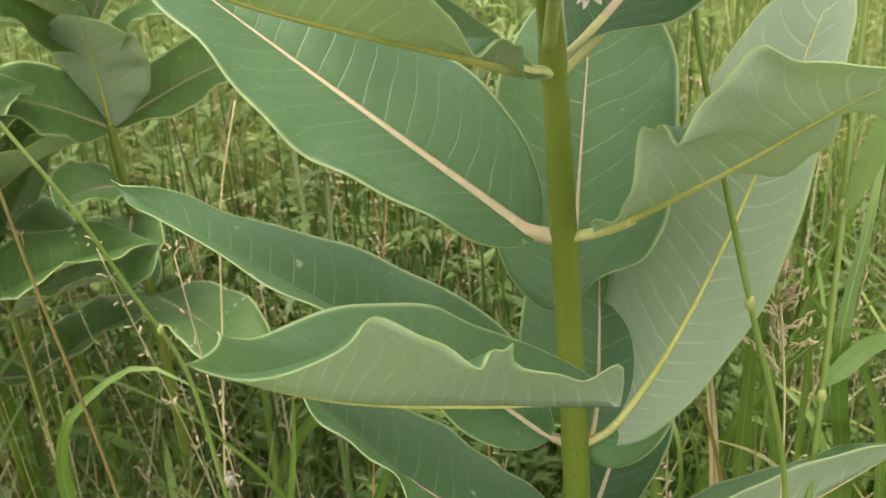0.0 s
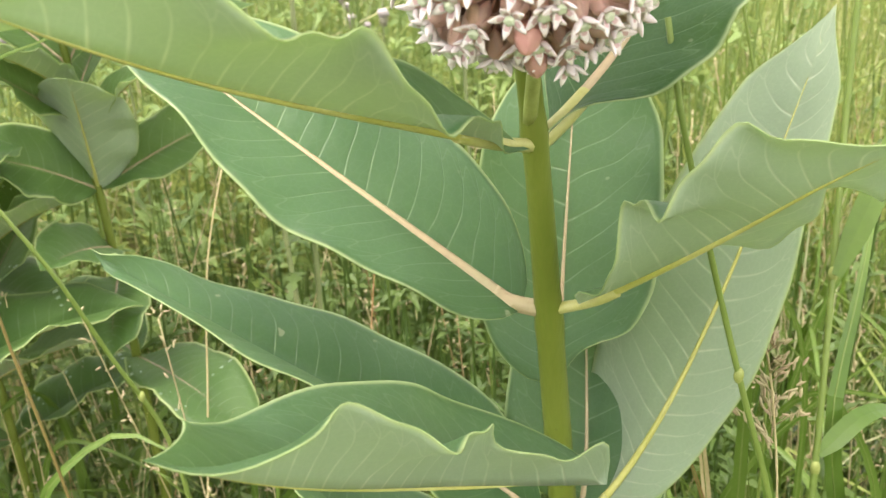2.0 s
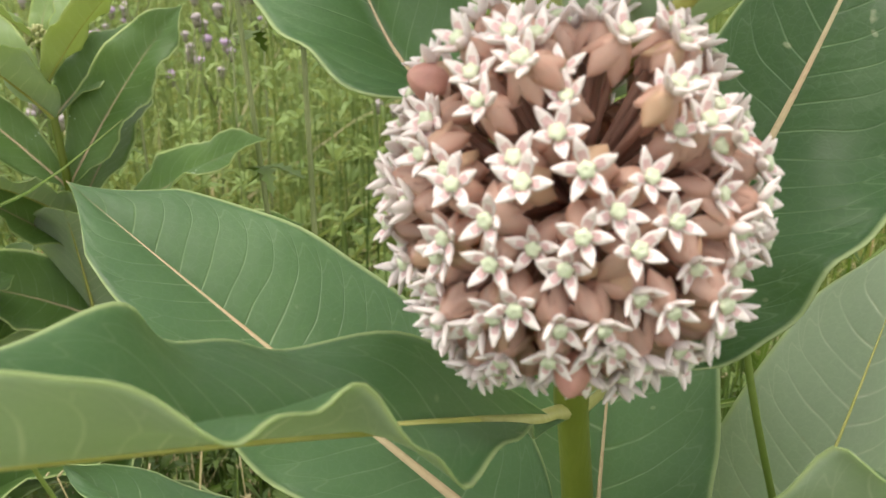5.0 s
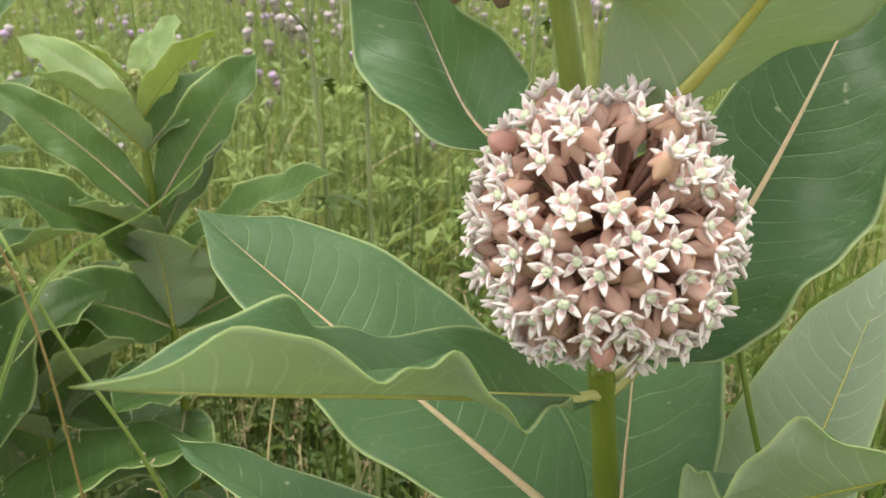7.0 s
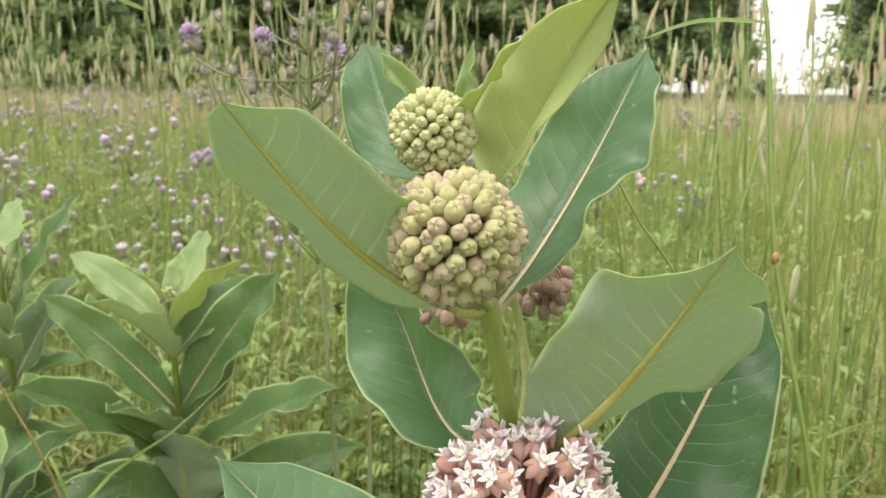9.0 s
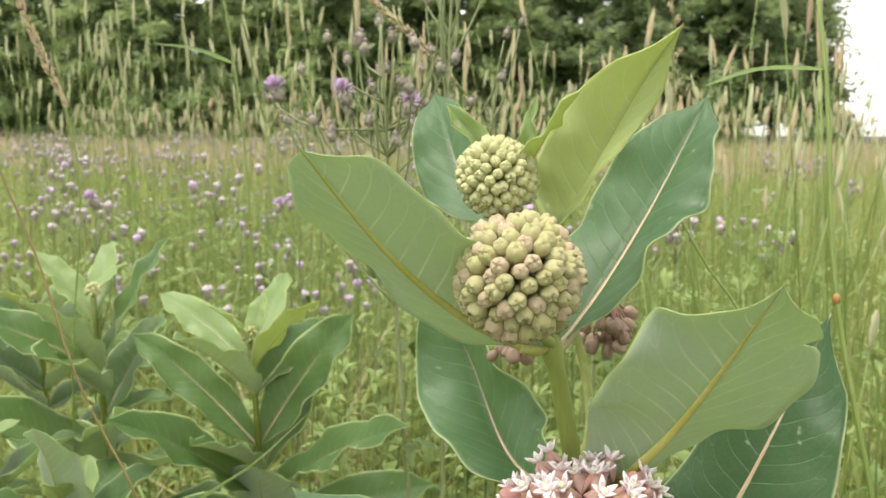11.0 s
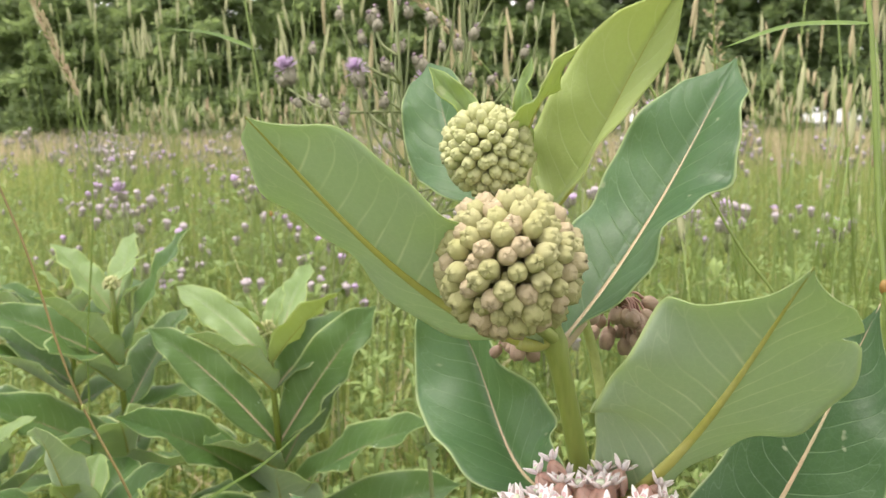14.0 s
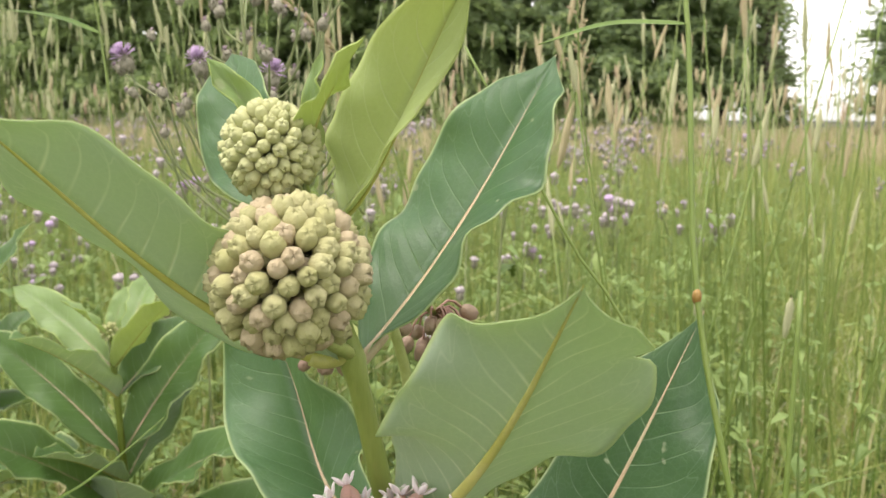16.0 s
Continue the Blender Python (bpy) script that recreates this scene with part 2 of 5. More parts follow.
# ---- helpers for meshes ----
def mesh_of(name, verts, faces, mats, index=None, uvs=None, smooth=True):
    me = bpy.data.meshes.new(name)
    me.from_pydata([tuple(map(float, v)) for v in verts] if not isinstance(verts, np.ndarray) else verts.tolist(), [], faces)
    for m in mats:
        me.materials.append(m)
    if index is not None:
        me.polygons.foreach_set("material_index", np.asarray(index, dtype=np.int32))
    if smooth:
        me.polygons.foreach_set("use_smooth", np.ones(len(me.polygons), dtype=bool))
    if uvs is not None:
        lay = me.uv_layers.new(name="UVMap")
        li = np.empty(len(me.loops), dtype=np.int32)
        me.loops.foreach_get("vertex_index", li)
        lay.data.foreach_set("uv", np.asarray(uvs, dtype=np.float32)[li].ravel())
    me.update()
    return me


def thing(name, base, label, category, group="", kind=""):
    ob = new(name)
    ob.empty_display_size = 0.05
    ob.location = base
    return tagged(ob, label, category, group, kind)


def hang(name, me, parent, label=""):
    """A mesh in world places as a part of a thing, or of a part."""
    ob = new(name, me)
    ob.parent = parent
    top = parent
    while top.parent:
        top = top.parent
    if parent is top:
        ob.matrix_parent_inverse = Matrix.Translation(-Vector(top.location))
    return tagged(ob, label)


def bez(pts, u):
    p = np.array(pts, float)
    u = u[:, None]
    return (1 - u) ** 3 * p[0] + 3 * u * (1 - u) ** 2 * p[1] + 3 * u * u * (1 - u) * p[2] + u ** 3 * p[3]


def smooth_path(pts, n):
    """A smooth line through the points, evenly spaced along its chords."""
    p = np.array(pts, float)
    s = np.concatenate([[0.0], np.cumsum(np.linalg.norm(np.diff(p, axis=0), axis=1) + 1e-9)])
    d = np.diff(p, axis=0) / np.diff(s)[:, None]
    m = np.vstack([d[:1], d[-1:]]) if len(p) == 2 else None
    if m is None:
        h = np.diff(s)[:, None]
        m = np.vstack([d[:1], (d[:-1] * h[1:] + d[1:] * h[:-1]) / (h[1:] + h[:-1]), d[-1:]])
    t = np.linspace(0, s[-1], n)
    k = np.clip(np.searchsorted(s, t, side="right") - 1, 0, len(p) - 2)
    h = (s[k + 1] - s[k])[:, None]
    u = ((t - s[k])[:, None]) / h
    return (2 * u ** 3 - 3 * u ** 2 + 1) * p[k] + (u ** 3 - 2 * u ** 2 + u) * h * m[k] + (3 * u ** 2 - 2 * u ** 3) * p[k + 1] + (u ** 3 - u ** 2) * h * m[k + 1]


def tube(path, radii, sides=8, squash=1.0):
    """Verts and faces of a closed tube along a path."""
    path = np.asarray(path, float)
    n = len(path)
    radii = np.broadcast_to(np.asarray(radii, float), (n,))
    d = np.gradient(path, axis=0)
    d /= np.linalg.norm(d, axis=1, keepdims=True) + 1e-12
    ref = np.array([0.31, 0.95, 0.02]) if abs(d[0][1]) < 0.9 else np.array([1.0, 0.1, 0.0])
    s = np.cross(d, ref)
    s /= np.linalg.norm(s, axis=1, keepdims=True) + 1e-12
    t = np.cross(s, d)
    a = np.linspace(0, 2 * np.pi, sides, endpoint=False)
    v = path[:, None, :] + radii[:, None, None] * (np.cos(a)[None, :, None] * s[:, None, :] + squash * np.sin(a)[None, :, None] * t[:, None, :])
    v = v.reshape(-1, 3)
    f = []
    for i in range(n - 1):
        for j in range(sides):
            k = (j + 1) % sides
            f.append((i * sides + j, i * sides + k, (i + 1) * sides + k, (i + 1) * sides + j))
    f.append(tuple(range(sides))[::-1])
    f.append(tuple(range((n - 1) * sides, n * sides)))
    return v, f


def join(parts):
    """Joins (verts, faces, material index) into one set."""
    V, F, I = [], [], []
    o = 0
    for v, f, i in parts:
        V.append(np.asarray(v, float))
        F += [tuple(q + o for q in g) for g in f]
        I += [i] * len(f)
        o += len(v)
    return np.vstack(V), F, I


def blob(c, rx, ry, rz, seg=8, rings=6, axis=None, pinch=0.0):
    """An ellipsoid along +z or along axis; pinch points its far end."""
    v = []
    for i in range(rings + 1):
        a = math.pi * i / rings
        for j in range(seg):
            b = 2 * math.pi * j / seg
            z = -math.cos(a)
            k = math.sin(a) * (1 - pinch * max(0.0, z))
            v.append((rx * k * math.cos(b), ry * k * math.sin(b), rz * z))
    v = np.array(v)
    if axis is not None:
        q = Vector((0, 0, 1)).rotation_difference(Vector(axis)).to_matrix()
        v = v @ np.array(q).T
    f = [(i * seg + j, i * seg + (j + 1) % seg, (i + 1) * seg + (j + 1) % seg, (i + 1) * seg + j) for i in range(rings) for j in range(seg)]
    return v + np.array(c, float), f


# ---- leaves of the milkweed ----
def leaf_surface(pts, normal, twist, width, fold, curl, slope, wave, lobes, nu, nv):
    U = np.linspace(0, 1, nu)
    V = np.linspace(-1, 1, nv)
    V = np.sign(V) * np.abs(V) ** 0.85
    p = np.array(pts, float)
    u = U[:, None]
    c = bez(pts, U)
    d = 3 * ((1 - u) ** 2 * (p[1] - p[0]) + 2 * u * (1 - u) * (p[2] - p[1]) + u * u * (p[3] - p[2]))
    d /= np.linalg.norm(d, axis=1, keepdims=True)
    s = np.cross(d, np.array(normal, float)[None])
    s /= np.linalg.norm(s, axis=1, keepdims=True) + 1e-9
    n = np.cross(s, d)
    tw = (twist * (U - 0.5))[:, None]
    s, n = s * np.cos(tw) + n * np.sin(tw), n * np.cos(tw) - s * np.sin(tw)
    prof = np.sin(np.pi * np.clip((U - 0.025) / 0.975, 0, 1) ** 0.85) ** 0.62 * np.clip((1 - U) / 0.13, 0, 1) ** 0.72
    length = np.linalg.norm(np.diff(c, axis=0), axis=1).sum()
    P = np.zeros((nu, nv, 3))
    for j, v in enumerate(V):
        k = 0 if v < 0 else 1
        w = prof * width[k]
        for (side, at_u, gain, spread) in lobes:
            if side == k:
                w = w * (1 + gain * np.exp(-((U - at_u) / spread) ** 2))
        a = abs(v)
        ang = (fold[k] + curl[k] * a * 0.5 + slope[k] * (U - 0.5))[:, None]
        amp, count, ph = wave[k]
        ripple = amp * a ** 1.6 * np.sin(2 * np.pi * (count * U + ph)) * np.clip(prof * 1.4, 0, 1)
        ripple = ripple + 0.32 * amp * a ** 2 * np.sin(2 * np.pi * (count * 2.7 * U + ph * 3.1)) * np.clip(prof, 0, 1)
        bulge = 0.07 * w * math.sin(math.pi * a ** 0.8)
        out = s * np.sign(v)
        P[:, j] = c + (w * a)[:, None] * (np.cos(ang) * out + np.sin(ang) * n) + (ripple + bulge)[:, None] * (n * np.cos(ang) - out * np.sin(ang))
    uv = np.stack(np.broadcast_arrays(U[:, None] * length, V[None, :]), -1)
    return P, uv, c, n, s, length


def sheet(P, uv, thick, name, mats):
    """A thin closed leaf: upper face with the first material, under face with the second."""
    nu, nv = P.shape[:2]
    du = np.gradient(P, axis=0)
    dv = np.gradient(P, axis=1)
    n = np.cross(dv, du)
    n /= np.linalg.norm(n, axis=2, keepdims=True) + 1e-12
    top = (P + n * thick * 0.5).reshape(-1, 3)
    bot = (P - n * thick * 0.5).reshape(-1, 3)
    k = nu * nv
    F, I = [], []
    for i in range(nu - 1):
        for j in range(nv - 1):
            a, b, c, d = i * nv + j, i * nv + j + 1, (i + 1) * nv + j + 1, (i + 1) * nv + j
            F.append((a, b, c, d))
            I.append(0)
            F.append((k + d, k + c, k + b, k + a))
            I.append(1)
    for i in range(nu - 1):
        for j in (0, nv - 1):
            a, b = i * nv + j, (i + 1) * nv + j
            F.append((a, b, k + b, k + a) if j == 0 else (b, a, k + a, k + b))
            I.append(0)
    uvs = np.vstack([uv.reshape(-1, 2)] * 2)
    return mesh_of(name, np.vstack([top, bot]), F, mats, I, uvs)


def leaf(parent, pts, normal, twist, width, fold, curl, slope=(0, 0), wave=((0.0015, 2.2, 0.1), (0.0015, 2.5, 0.5)), lobes=(), mats=None, nu=44, nv=19, rib=0.0021, ribs=None, label="", bare=0.0, petiole=0.0):
    """One milkweed leaf with its midrib, as a part of a plant."""
    mats = mats or (LEAF_TOP, LEAF_UNDER)
    P, uv, c, n, s, length = leaf_surface(pts, normal, twist, width, fold, curl, slope, wave, lobes, nu, nv)
    ob = hang("leaf", sheet(P, uv, 0.00045, "leaf", mats), parent, label)
    k = max(8, nu // 2)
    idx = np.linspace(max(bare, petiole * 0.85) * (nu - 1), nu - 1, k).astype(int)
    q = np.linspace(0, 1, k)
    r = rib * (0.08 + 0.72 * (1 - q) + 0.20 * (1 - q) ** 5)
    if bare and not petiole:
        r = r * np.clip(0.1 + q / 0.15, 0, 1)
    sides = 8
    a = np.linspace(0, 2 * np.pi, sides, endpoint=False)
    ring = c[idx][:, None] + r[:, None, None] * (np.cos(a)[None, :, None] * s[idx][:, None] + 0.75 * np.sin(a)[None, :, None] * n[idx][:, None])
    F, I = [], []
    for i in range(k - 1):
        for j in range(sides):
            q = (j + 1) % sides
            F.append((i * sides + j, i * sides + q, (i + 1) * sides + q, (i + 1) * sides + j))
            I.append(0 if j < sides // 2 else 1)
    hang("midrib", mesh_of("midrib", ring.reshape(-1, 3), F, ribs or (RIB_TOP, RIB_UNDER), I), ob)
    if petiole:
        m = max(4, int(round(petiole * (nu - 1))))
        axis = smooth_path(STEM_LINE, 200)
        root = axis[np.argmin(np.linalg.norm(axis - c[0], axis=1))]
        line = smooth_path([root, c[m // 2 + 1] - n[m // 2 + 1] * rib * 0.15, c[m] - n[m] * rib * 0.15], 12)
        v, f = tube(line, rib * np.linspace(1.12, 0.96, 12), 8)
        hang("petiole", mesh_of("petiole", v, f, (PETIOLE if ribs or petiole > 0.1 else RIB_TOP,)), ob)
    return ob


# ---- ground ----
def ground():
    bm = bmesh.new()
    rng = np.random.default_rng(3)
    rings = [0.0, 0.4, 0.8, 1.2, 1.7, 2.4, 3.4, 5, 7, 10, 15, 22, 32, 48, 75, 140, 300, 700, 1500, 2600]
    seg = 64
    rows = []
    for r in rings:
        row = []
        for j in range(seg):
            a = 2 * math.pi * j / seg
            x, y = r * math.cos(a), 0.5 + r * math.sin(a)
            z = 0.0 if r < 0.5 else 0.03 * noise.noise((x * 0.6, y * 0.6, 0)) * min(1.0, r)
            row.append(bm.verts.new((x, y, z)))
        rows.append(row)
    for i in range(len(rows) - 1):
        for j in range(seg):
            k = (j + 1) % seg
            bm.faces.new((rows[i][j], rows[i][k], rows[i + 1][k], rows[i + 1][j]))
    bmesh.ops.remove_doubles(bm, verts=bm.verts, dist=1e-4)
    me = bpy.data.meshes.new("ground")
    bm.to_mesh(me)
    me.materials.append(SOIL)
    return tagged(new("ground", me), "meadow soil under dense grass reaching the horizon", "ground", kind="structure")


ground()

# ---- the flowering milkweed ----
BASE = (0.085, 0.410, 0.0)
milkweed = thing("milkweed", BASE, "tall common milkweed with a pink flower ball and green bud clusters", "plant")
STEM_LINE = [BASE, (0.072, 0.375, 0.30), (0.054, 0.342, 0.58), (0.049, 0.333, 0.661), (0.040, 0.316, 0.766), (0.033, 0.299, 0.838), (0.022, 0.286, 0.922), (0.011, 0.279, 0.981), (0.000, 0.274, 1.025), (-0.006, 0.272, 1.050)]


def stem_part():
    path = smooth_path(STEM_LINE, 120)
    r = np.interp(path[:, 2], [0, 0.6, 0.77, 0.84, 0.98, 1.02, 1.05], [0.0075, 0.0064, 0.0051, 0.0041, 0.0035, 0.0025, 0.0016])
    for z in (0.61, 0.661, 0.766, 0.838, 0.922, 0.981):
        r = r + 0.0011 * np.exp(-((path[:, 2] - z) / 0.004) ** 2)
    v, f = tube(path, r, 16)
    return hang("stem", mesh_of("stem", v, f, (STEM,)), milkweed, "smooth yellow-green stalk with dark specks lower down")


main_stem = stem_part()
leaf(milkweed, pts=[(0.011, 0.275, 0.980), (-0.031, 0.263, 0.988), (-0.056, 0.233, 1.036), (-0.062, 0.197, 1.058)], normal=(0.04, 0.60, 0.80), twist=0.02, width=(0.030, 0.034), fold=(0.25, 0.36), curl=(0.00, 0.00), slope=(0.17, 0.19), wave=((0.0037, 1.91, 0.61), (0.0032, 2.06, 0.25)), ribs=(RIB_UNDER, RIB_UNDER), rib=0.0028, label="milkweed leaf showing its pale underside and yellow midrib", petiole=0.07)
leaf(milkweed, pts=[(0.013, 0.280, 0.979), (0.040, 0.313, 1.011), (0.055, 0.323, 1.044), (0.073, 0.346, 1.080)], normal=(-0.48, -0.75, 0.45), twist=-0.48, width=(0.027, 0.026), fold=(0.28, 0.37), curl=(0.00, 0.00), slope=(0.13, -0.34), wave=((0.0052, 1.97, 0.81), (0.0043, 2.37, 0.35)), nu=48, petiole=0.07)
leaf(milkweed, pts=[(0.021, 0.285, 0.923), (-0.028, 0.333, 0.898), (-0.016, 0.361, 0.969), (-0.062, 0.354, 0.991)], normal=(-0.43, -0.60, 0.67), twist=0.71, width=(0.031, 0.026), fold=(0.72, 0.57), curl=(0.00, 0.00), slope=(-0.36, 0.35), wave=((0.0033, 1.95, 0.50), (0.0050, 2.02, 1.04)), petiole=0.07)
leaf(milkweed, pts=[(0.028, 0.279, 0.920), (0.059, 0.258, 0.953), (0.069, 0.233, 0.987), (0.081, 0.197, 1.021)], normal=(-0.00, 0.53, 0.85), twist=-0.15, width=(0.031, 0.032), fold=(0.27, 0.33), curl=(0.00, 0.00), slope=(-0.35, -0.50), wave=((0.0043, 2.04, 0.79), (0.0092, 1.86, -0.09)), ribs=(RIB_UNDER, RIB_UNDER), rib=0.0030, lobes=((0, 0.70, -0.20, 0.014), (0, 0.66, 0.42, 0.22), (1, 0.90, -0.25, 0.08)), nu=64, label="milkweed leaf with a torn edge showing its pale underside", petiole=0.07)
leaf(milkweed, pts=[(0.032, 0.294, 0.837), (0.077, 0.329, 0.866), (0.096, 0.340, 0.909), (0.134, 0.373, 0.981)], normal=(-0.38, -0.66, 0.65), twist=-0.53, width=(0.033, 0.040), fold=(0.06, 0.15), curl=(-0.00, -0.00), slope=(-0.11, -0.64), wave=((0.0032, 2.00, 0.50), (0.0047, 2.69, 0.19)), mats=(LEAF_SHADED, LEAF_UNDER), lobes=((0, 0.0, -0.95, 0.11), (1, 0.0, -0.95, 0.11)), rib=0.0031, nu=48, petiole=0.15)
leaf(milkweed, pts=[(0.034, 0.294, 0.836), (-0.030, 0.233, 0.869), (-0.048, 0.210, 0.876), (-0.073, 0.147, 0.910)], normal=(0.00, -0.39, 0.92), twist=-0.36, width=(0.031, 0.028), fold=(0.68, 0.26), curl=(-0.00, -0.00), slope=(0.49, 0.13), wave=((-0.0053, 3.06, 0.17), (0.0074, 2.06, 0.94)), ribs=(RIB_UNDER, RIB_UNDER), lobes=((0, 0.0, -0.95, 0.13), (1, 0.0, -0.95, 0.15)), bare=0.04, nu=60, label="wavy milkweed leaf folded up along its midrib", petiole=0.16)
leaf(milkweed, pts=[(0.033, 0.314, 0.767), (-0.017, 0.332, 0.802), (-0.074, 0.354, 0.840), (-0.127, 0.371, 0.880)], normal=(0.22, -0.42, 0.88), twist=-0.10, width=(0.037, 0.046), fold=(0.22, 0.20), curl=(0.00, 0.00), slope=(0.10, 0.10), wave=((0.0030, 2.22, -0.29), (0.0026, 2.01, -0.14)), rib=0.0031, mats=(LEAF_TOP, LEAF_UNDER), nu=48, petiole=0.07)
leaf(milkweed, pts=[(0.047, 0.328, 0.733), (0.047, 0.354, 0.736), (0.058, 0.380, 0.835), (0.059, 0.401, 0.849)], normal=(-0.43, -0.81, 0.41), twist=-0.31, width=(0.042, 0.044), fold=(0.01, 0.25), curl=(-0.00, 0.00), slope=(0.14, -0.17), wave=((0.0024, 2.07, 0.80), (0.0034, 2.02, 0.29)), petiole=0.07)
leaf(milkweed, pts=[(0.046, 0.312, 0.769), (0.110, 0.273, 0.821), (0.087, 0.249, 0.829), (0.119, 0.227, 0.856)], normal=(-0.14, 0.67, 0.73), twist=0.31, width=(0.027, 0.035), fold=(0.17, 0.24), curl=(-0.00, 0.00), slope=(0.04, 0.35), wave=((0.0052, 2.37, 0.89), (0.0074, 2.64, 0.29)), ribs=(RIB_UNDER, RIB_UNDER), petiole=0.07)
leaf(milkweed, pts=[(0.057, 0.332, 0.660), (0.092, 0.314, 0.715), (0.118, 0.330, 0.805), (0.158, 0.381, 0.865)], normal=(0.80, 0.58, 0.10), twist=-0.25, width=(0.024, 0.044), fold=(0.06, -0.02), curl=(0.00, 0.00), slope=(0.00, -0.30), wave=((0.0030, 2.22, 0.23), (0.0014, 1.86, 0.07)), ribs=(RIB_UNDER, RIB_UNDER), rib=0.0019, petiole=0.07)
leaf(milkweed, pts=[(0.043, 0.332, 0.660), (-0.016, 0.353, 0.702), (-0.083, 0.356, 0.730), (-0.145, 0.368, 0.778)], normal=(-0.79, 0.13, 0.59), twist=-0.02, width=(0.032, 0.036), fold=(0.40, 0.47), curl=(0.00, 0.00), slope=(-0.19, -0.21), wave=((0.0027, 1.75, 0.55), (0.0027, 1.92, 0.16)), petiole=0.07)
leaf(milkweed, pts=[(0.059, 0.270, 0.725), (-0.025, 0.246, 0.746), (-0.031, 0.202, 0.773), (-0.055, 0.157, 0.820)], normal=(-0.27, -0.65, 0.71), twist=0.41, width=(0.034, 0.032), fold=(1.41, 0.18), curl=(0.00, -0.00), slope=(-0.71, -0.31), wave=((0.0048, 2.66, 0.28), (0.0042, 1.82, 0.48)), ribs=(RIB_UNDER, RIB_UNDER), rib=0.0011, bare=0.16, lobes=((0, 0.30, -0.22, 0.035), (0, 0.02, 1.2, 0.07)), nu=60, label="wavy milkweed leaf folded up, pale underside outward")
leaf(milkweed, pts=[(0.052, 0.336, 0.660), (0.063, 0.319, 0.666), (0.058, 0.369, 0.733), (0.068, 0.399, 0.780)], normal=(-0.36, -0.82, 0.44), twist=0.01, width=(0.035, 0.036), fold=(0.20, 0.02), curl=(0.00, 0.00), slope=(0.00, 0.01), wave=((0.0020, 2.00, 0.50), (0.0030, 2.01, 0.44)), petiole=0.07)
leaf(milkweed, pts=[(0.050, 0.337, 0.609), (-0.003, 0.334, 0.598), (-0.046, 0.363, 0.643), (-0.094, 0.367, 0.689)], normal=(0.23, -0.06, 0.97), twist=-0.44, width=(0.037, 0.036), fold=(0.48, 0.21), curl=(0.00, 0.00), slope=(0.33, -0.11), wave=((0.0047, 2.20, -0.04), (0.0032, 2.01, 0.18)), petiole=0.07)
leaf(milkweed, pts=[(-0.001, 0.275, 1.026), (0.017, 0.273, 1.014), (0.028, 0.279, 1.066), (0.054, 0.243, 1.099)], normal=(-0.79, 0.04, -0.61), twist=-0.36, width=(0.023, 0.015), fold=(0.80, 0.18), curl=(0.01, -0.00), slope=(0.26, -0.10), wave=((0.0032, 2.09, 0.30), (-0.0017, 2.05, 0.52)), mats=(LEAF_YOUNG_UNDER, LEAF_YOUNG_UNDER), rib=0.0018, ribs=(RIB_UNDER, RIB_UNDER), petiole=0.07)
leaf(milkweed, pts=[(-0.008, 0.285, 1.030), (-0.032, 0.302, 1.033), (-0.036, 0.318, 1.069), (-0.046, 0.335, 1.080)], normal=(-0.10, -0.85, 0.51), twist=-0.01, width=(0.017, 0.013), fold=(0.20, 0.26), curl=(-0.00, 0.00), slope=(0.03, 0.02), wave=((0.0033, 1.90, -0.05), (0.0021, 1.99, -0.00)), mats=(LEAF_TOP, LEAF_YOUNG_UNDER), rib=0.001, petiole=0.07)
leaf(milkweed, pts=[(-0.000, 0.270, 1.040), (0.003, 0.263, 1.058), (0.012, 0.255, 1.066), (0.022, 0.250, 1.079)], normal=(-0.80, 0.20, 0.57), twist=-0.02, width=(0.009, 0.008), fold=(0.31, 0.20), curl=(0.00, 0.00), slope=(0.02, 0.00), wave=((0.0026, 2.07, 0.53), (0.0020, 2.00, 0.50)), mats=(LEAF_YOUNG, LEAF_YOUNG_UNDER), nu=20, nv=9, rib=0.0009)



def stalk_of(name, pts, r0, r1, mat, parent, label="", n=14, sides=8):
    path = smooth_path(pts, n)
    v, f = tube(path, np.linspace(r0, r1, n), sides)
    return hang(name, mesh_of(name, v, f, (mat,)), parent, label)


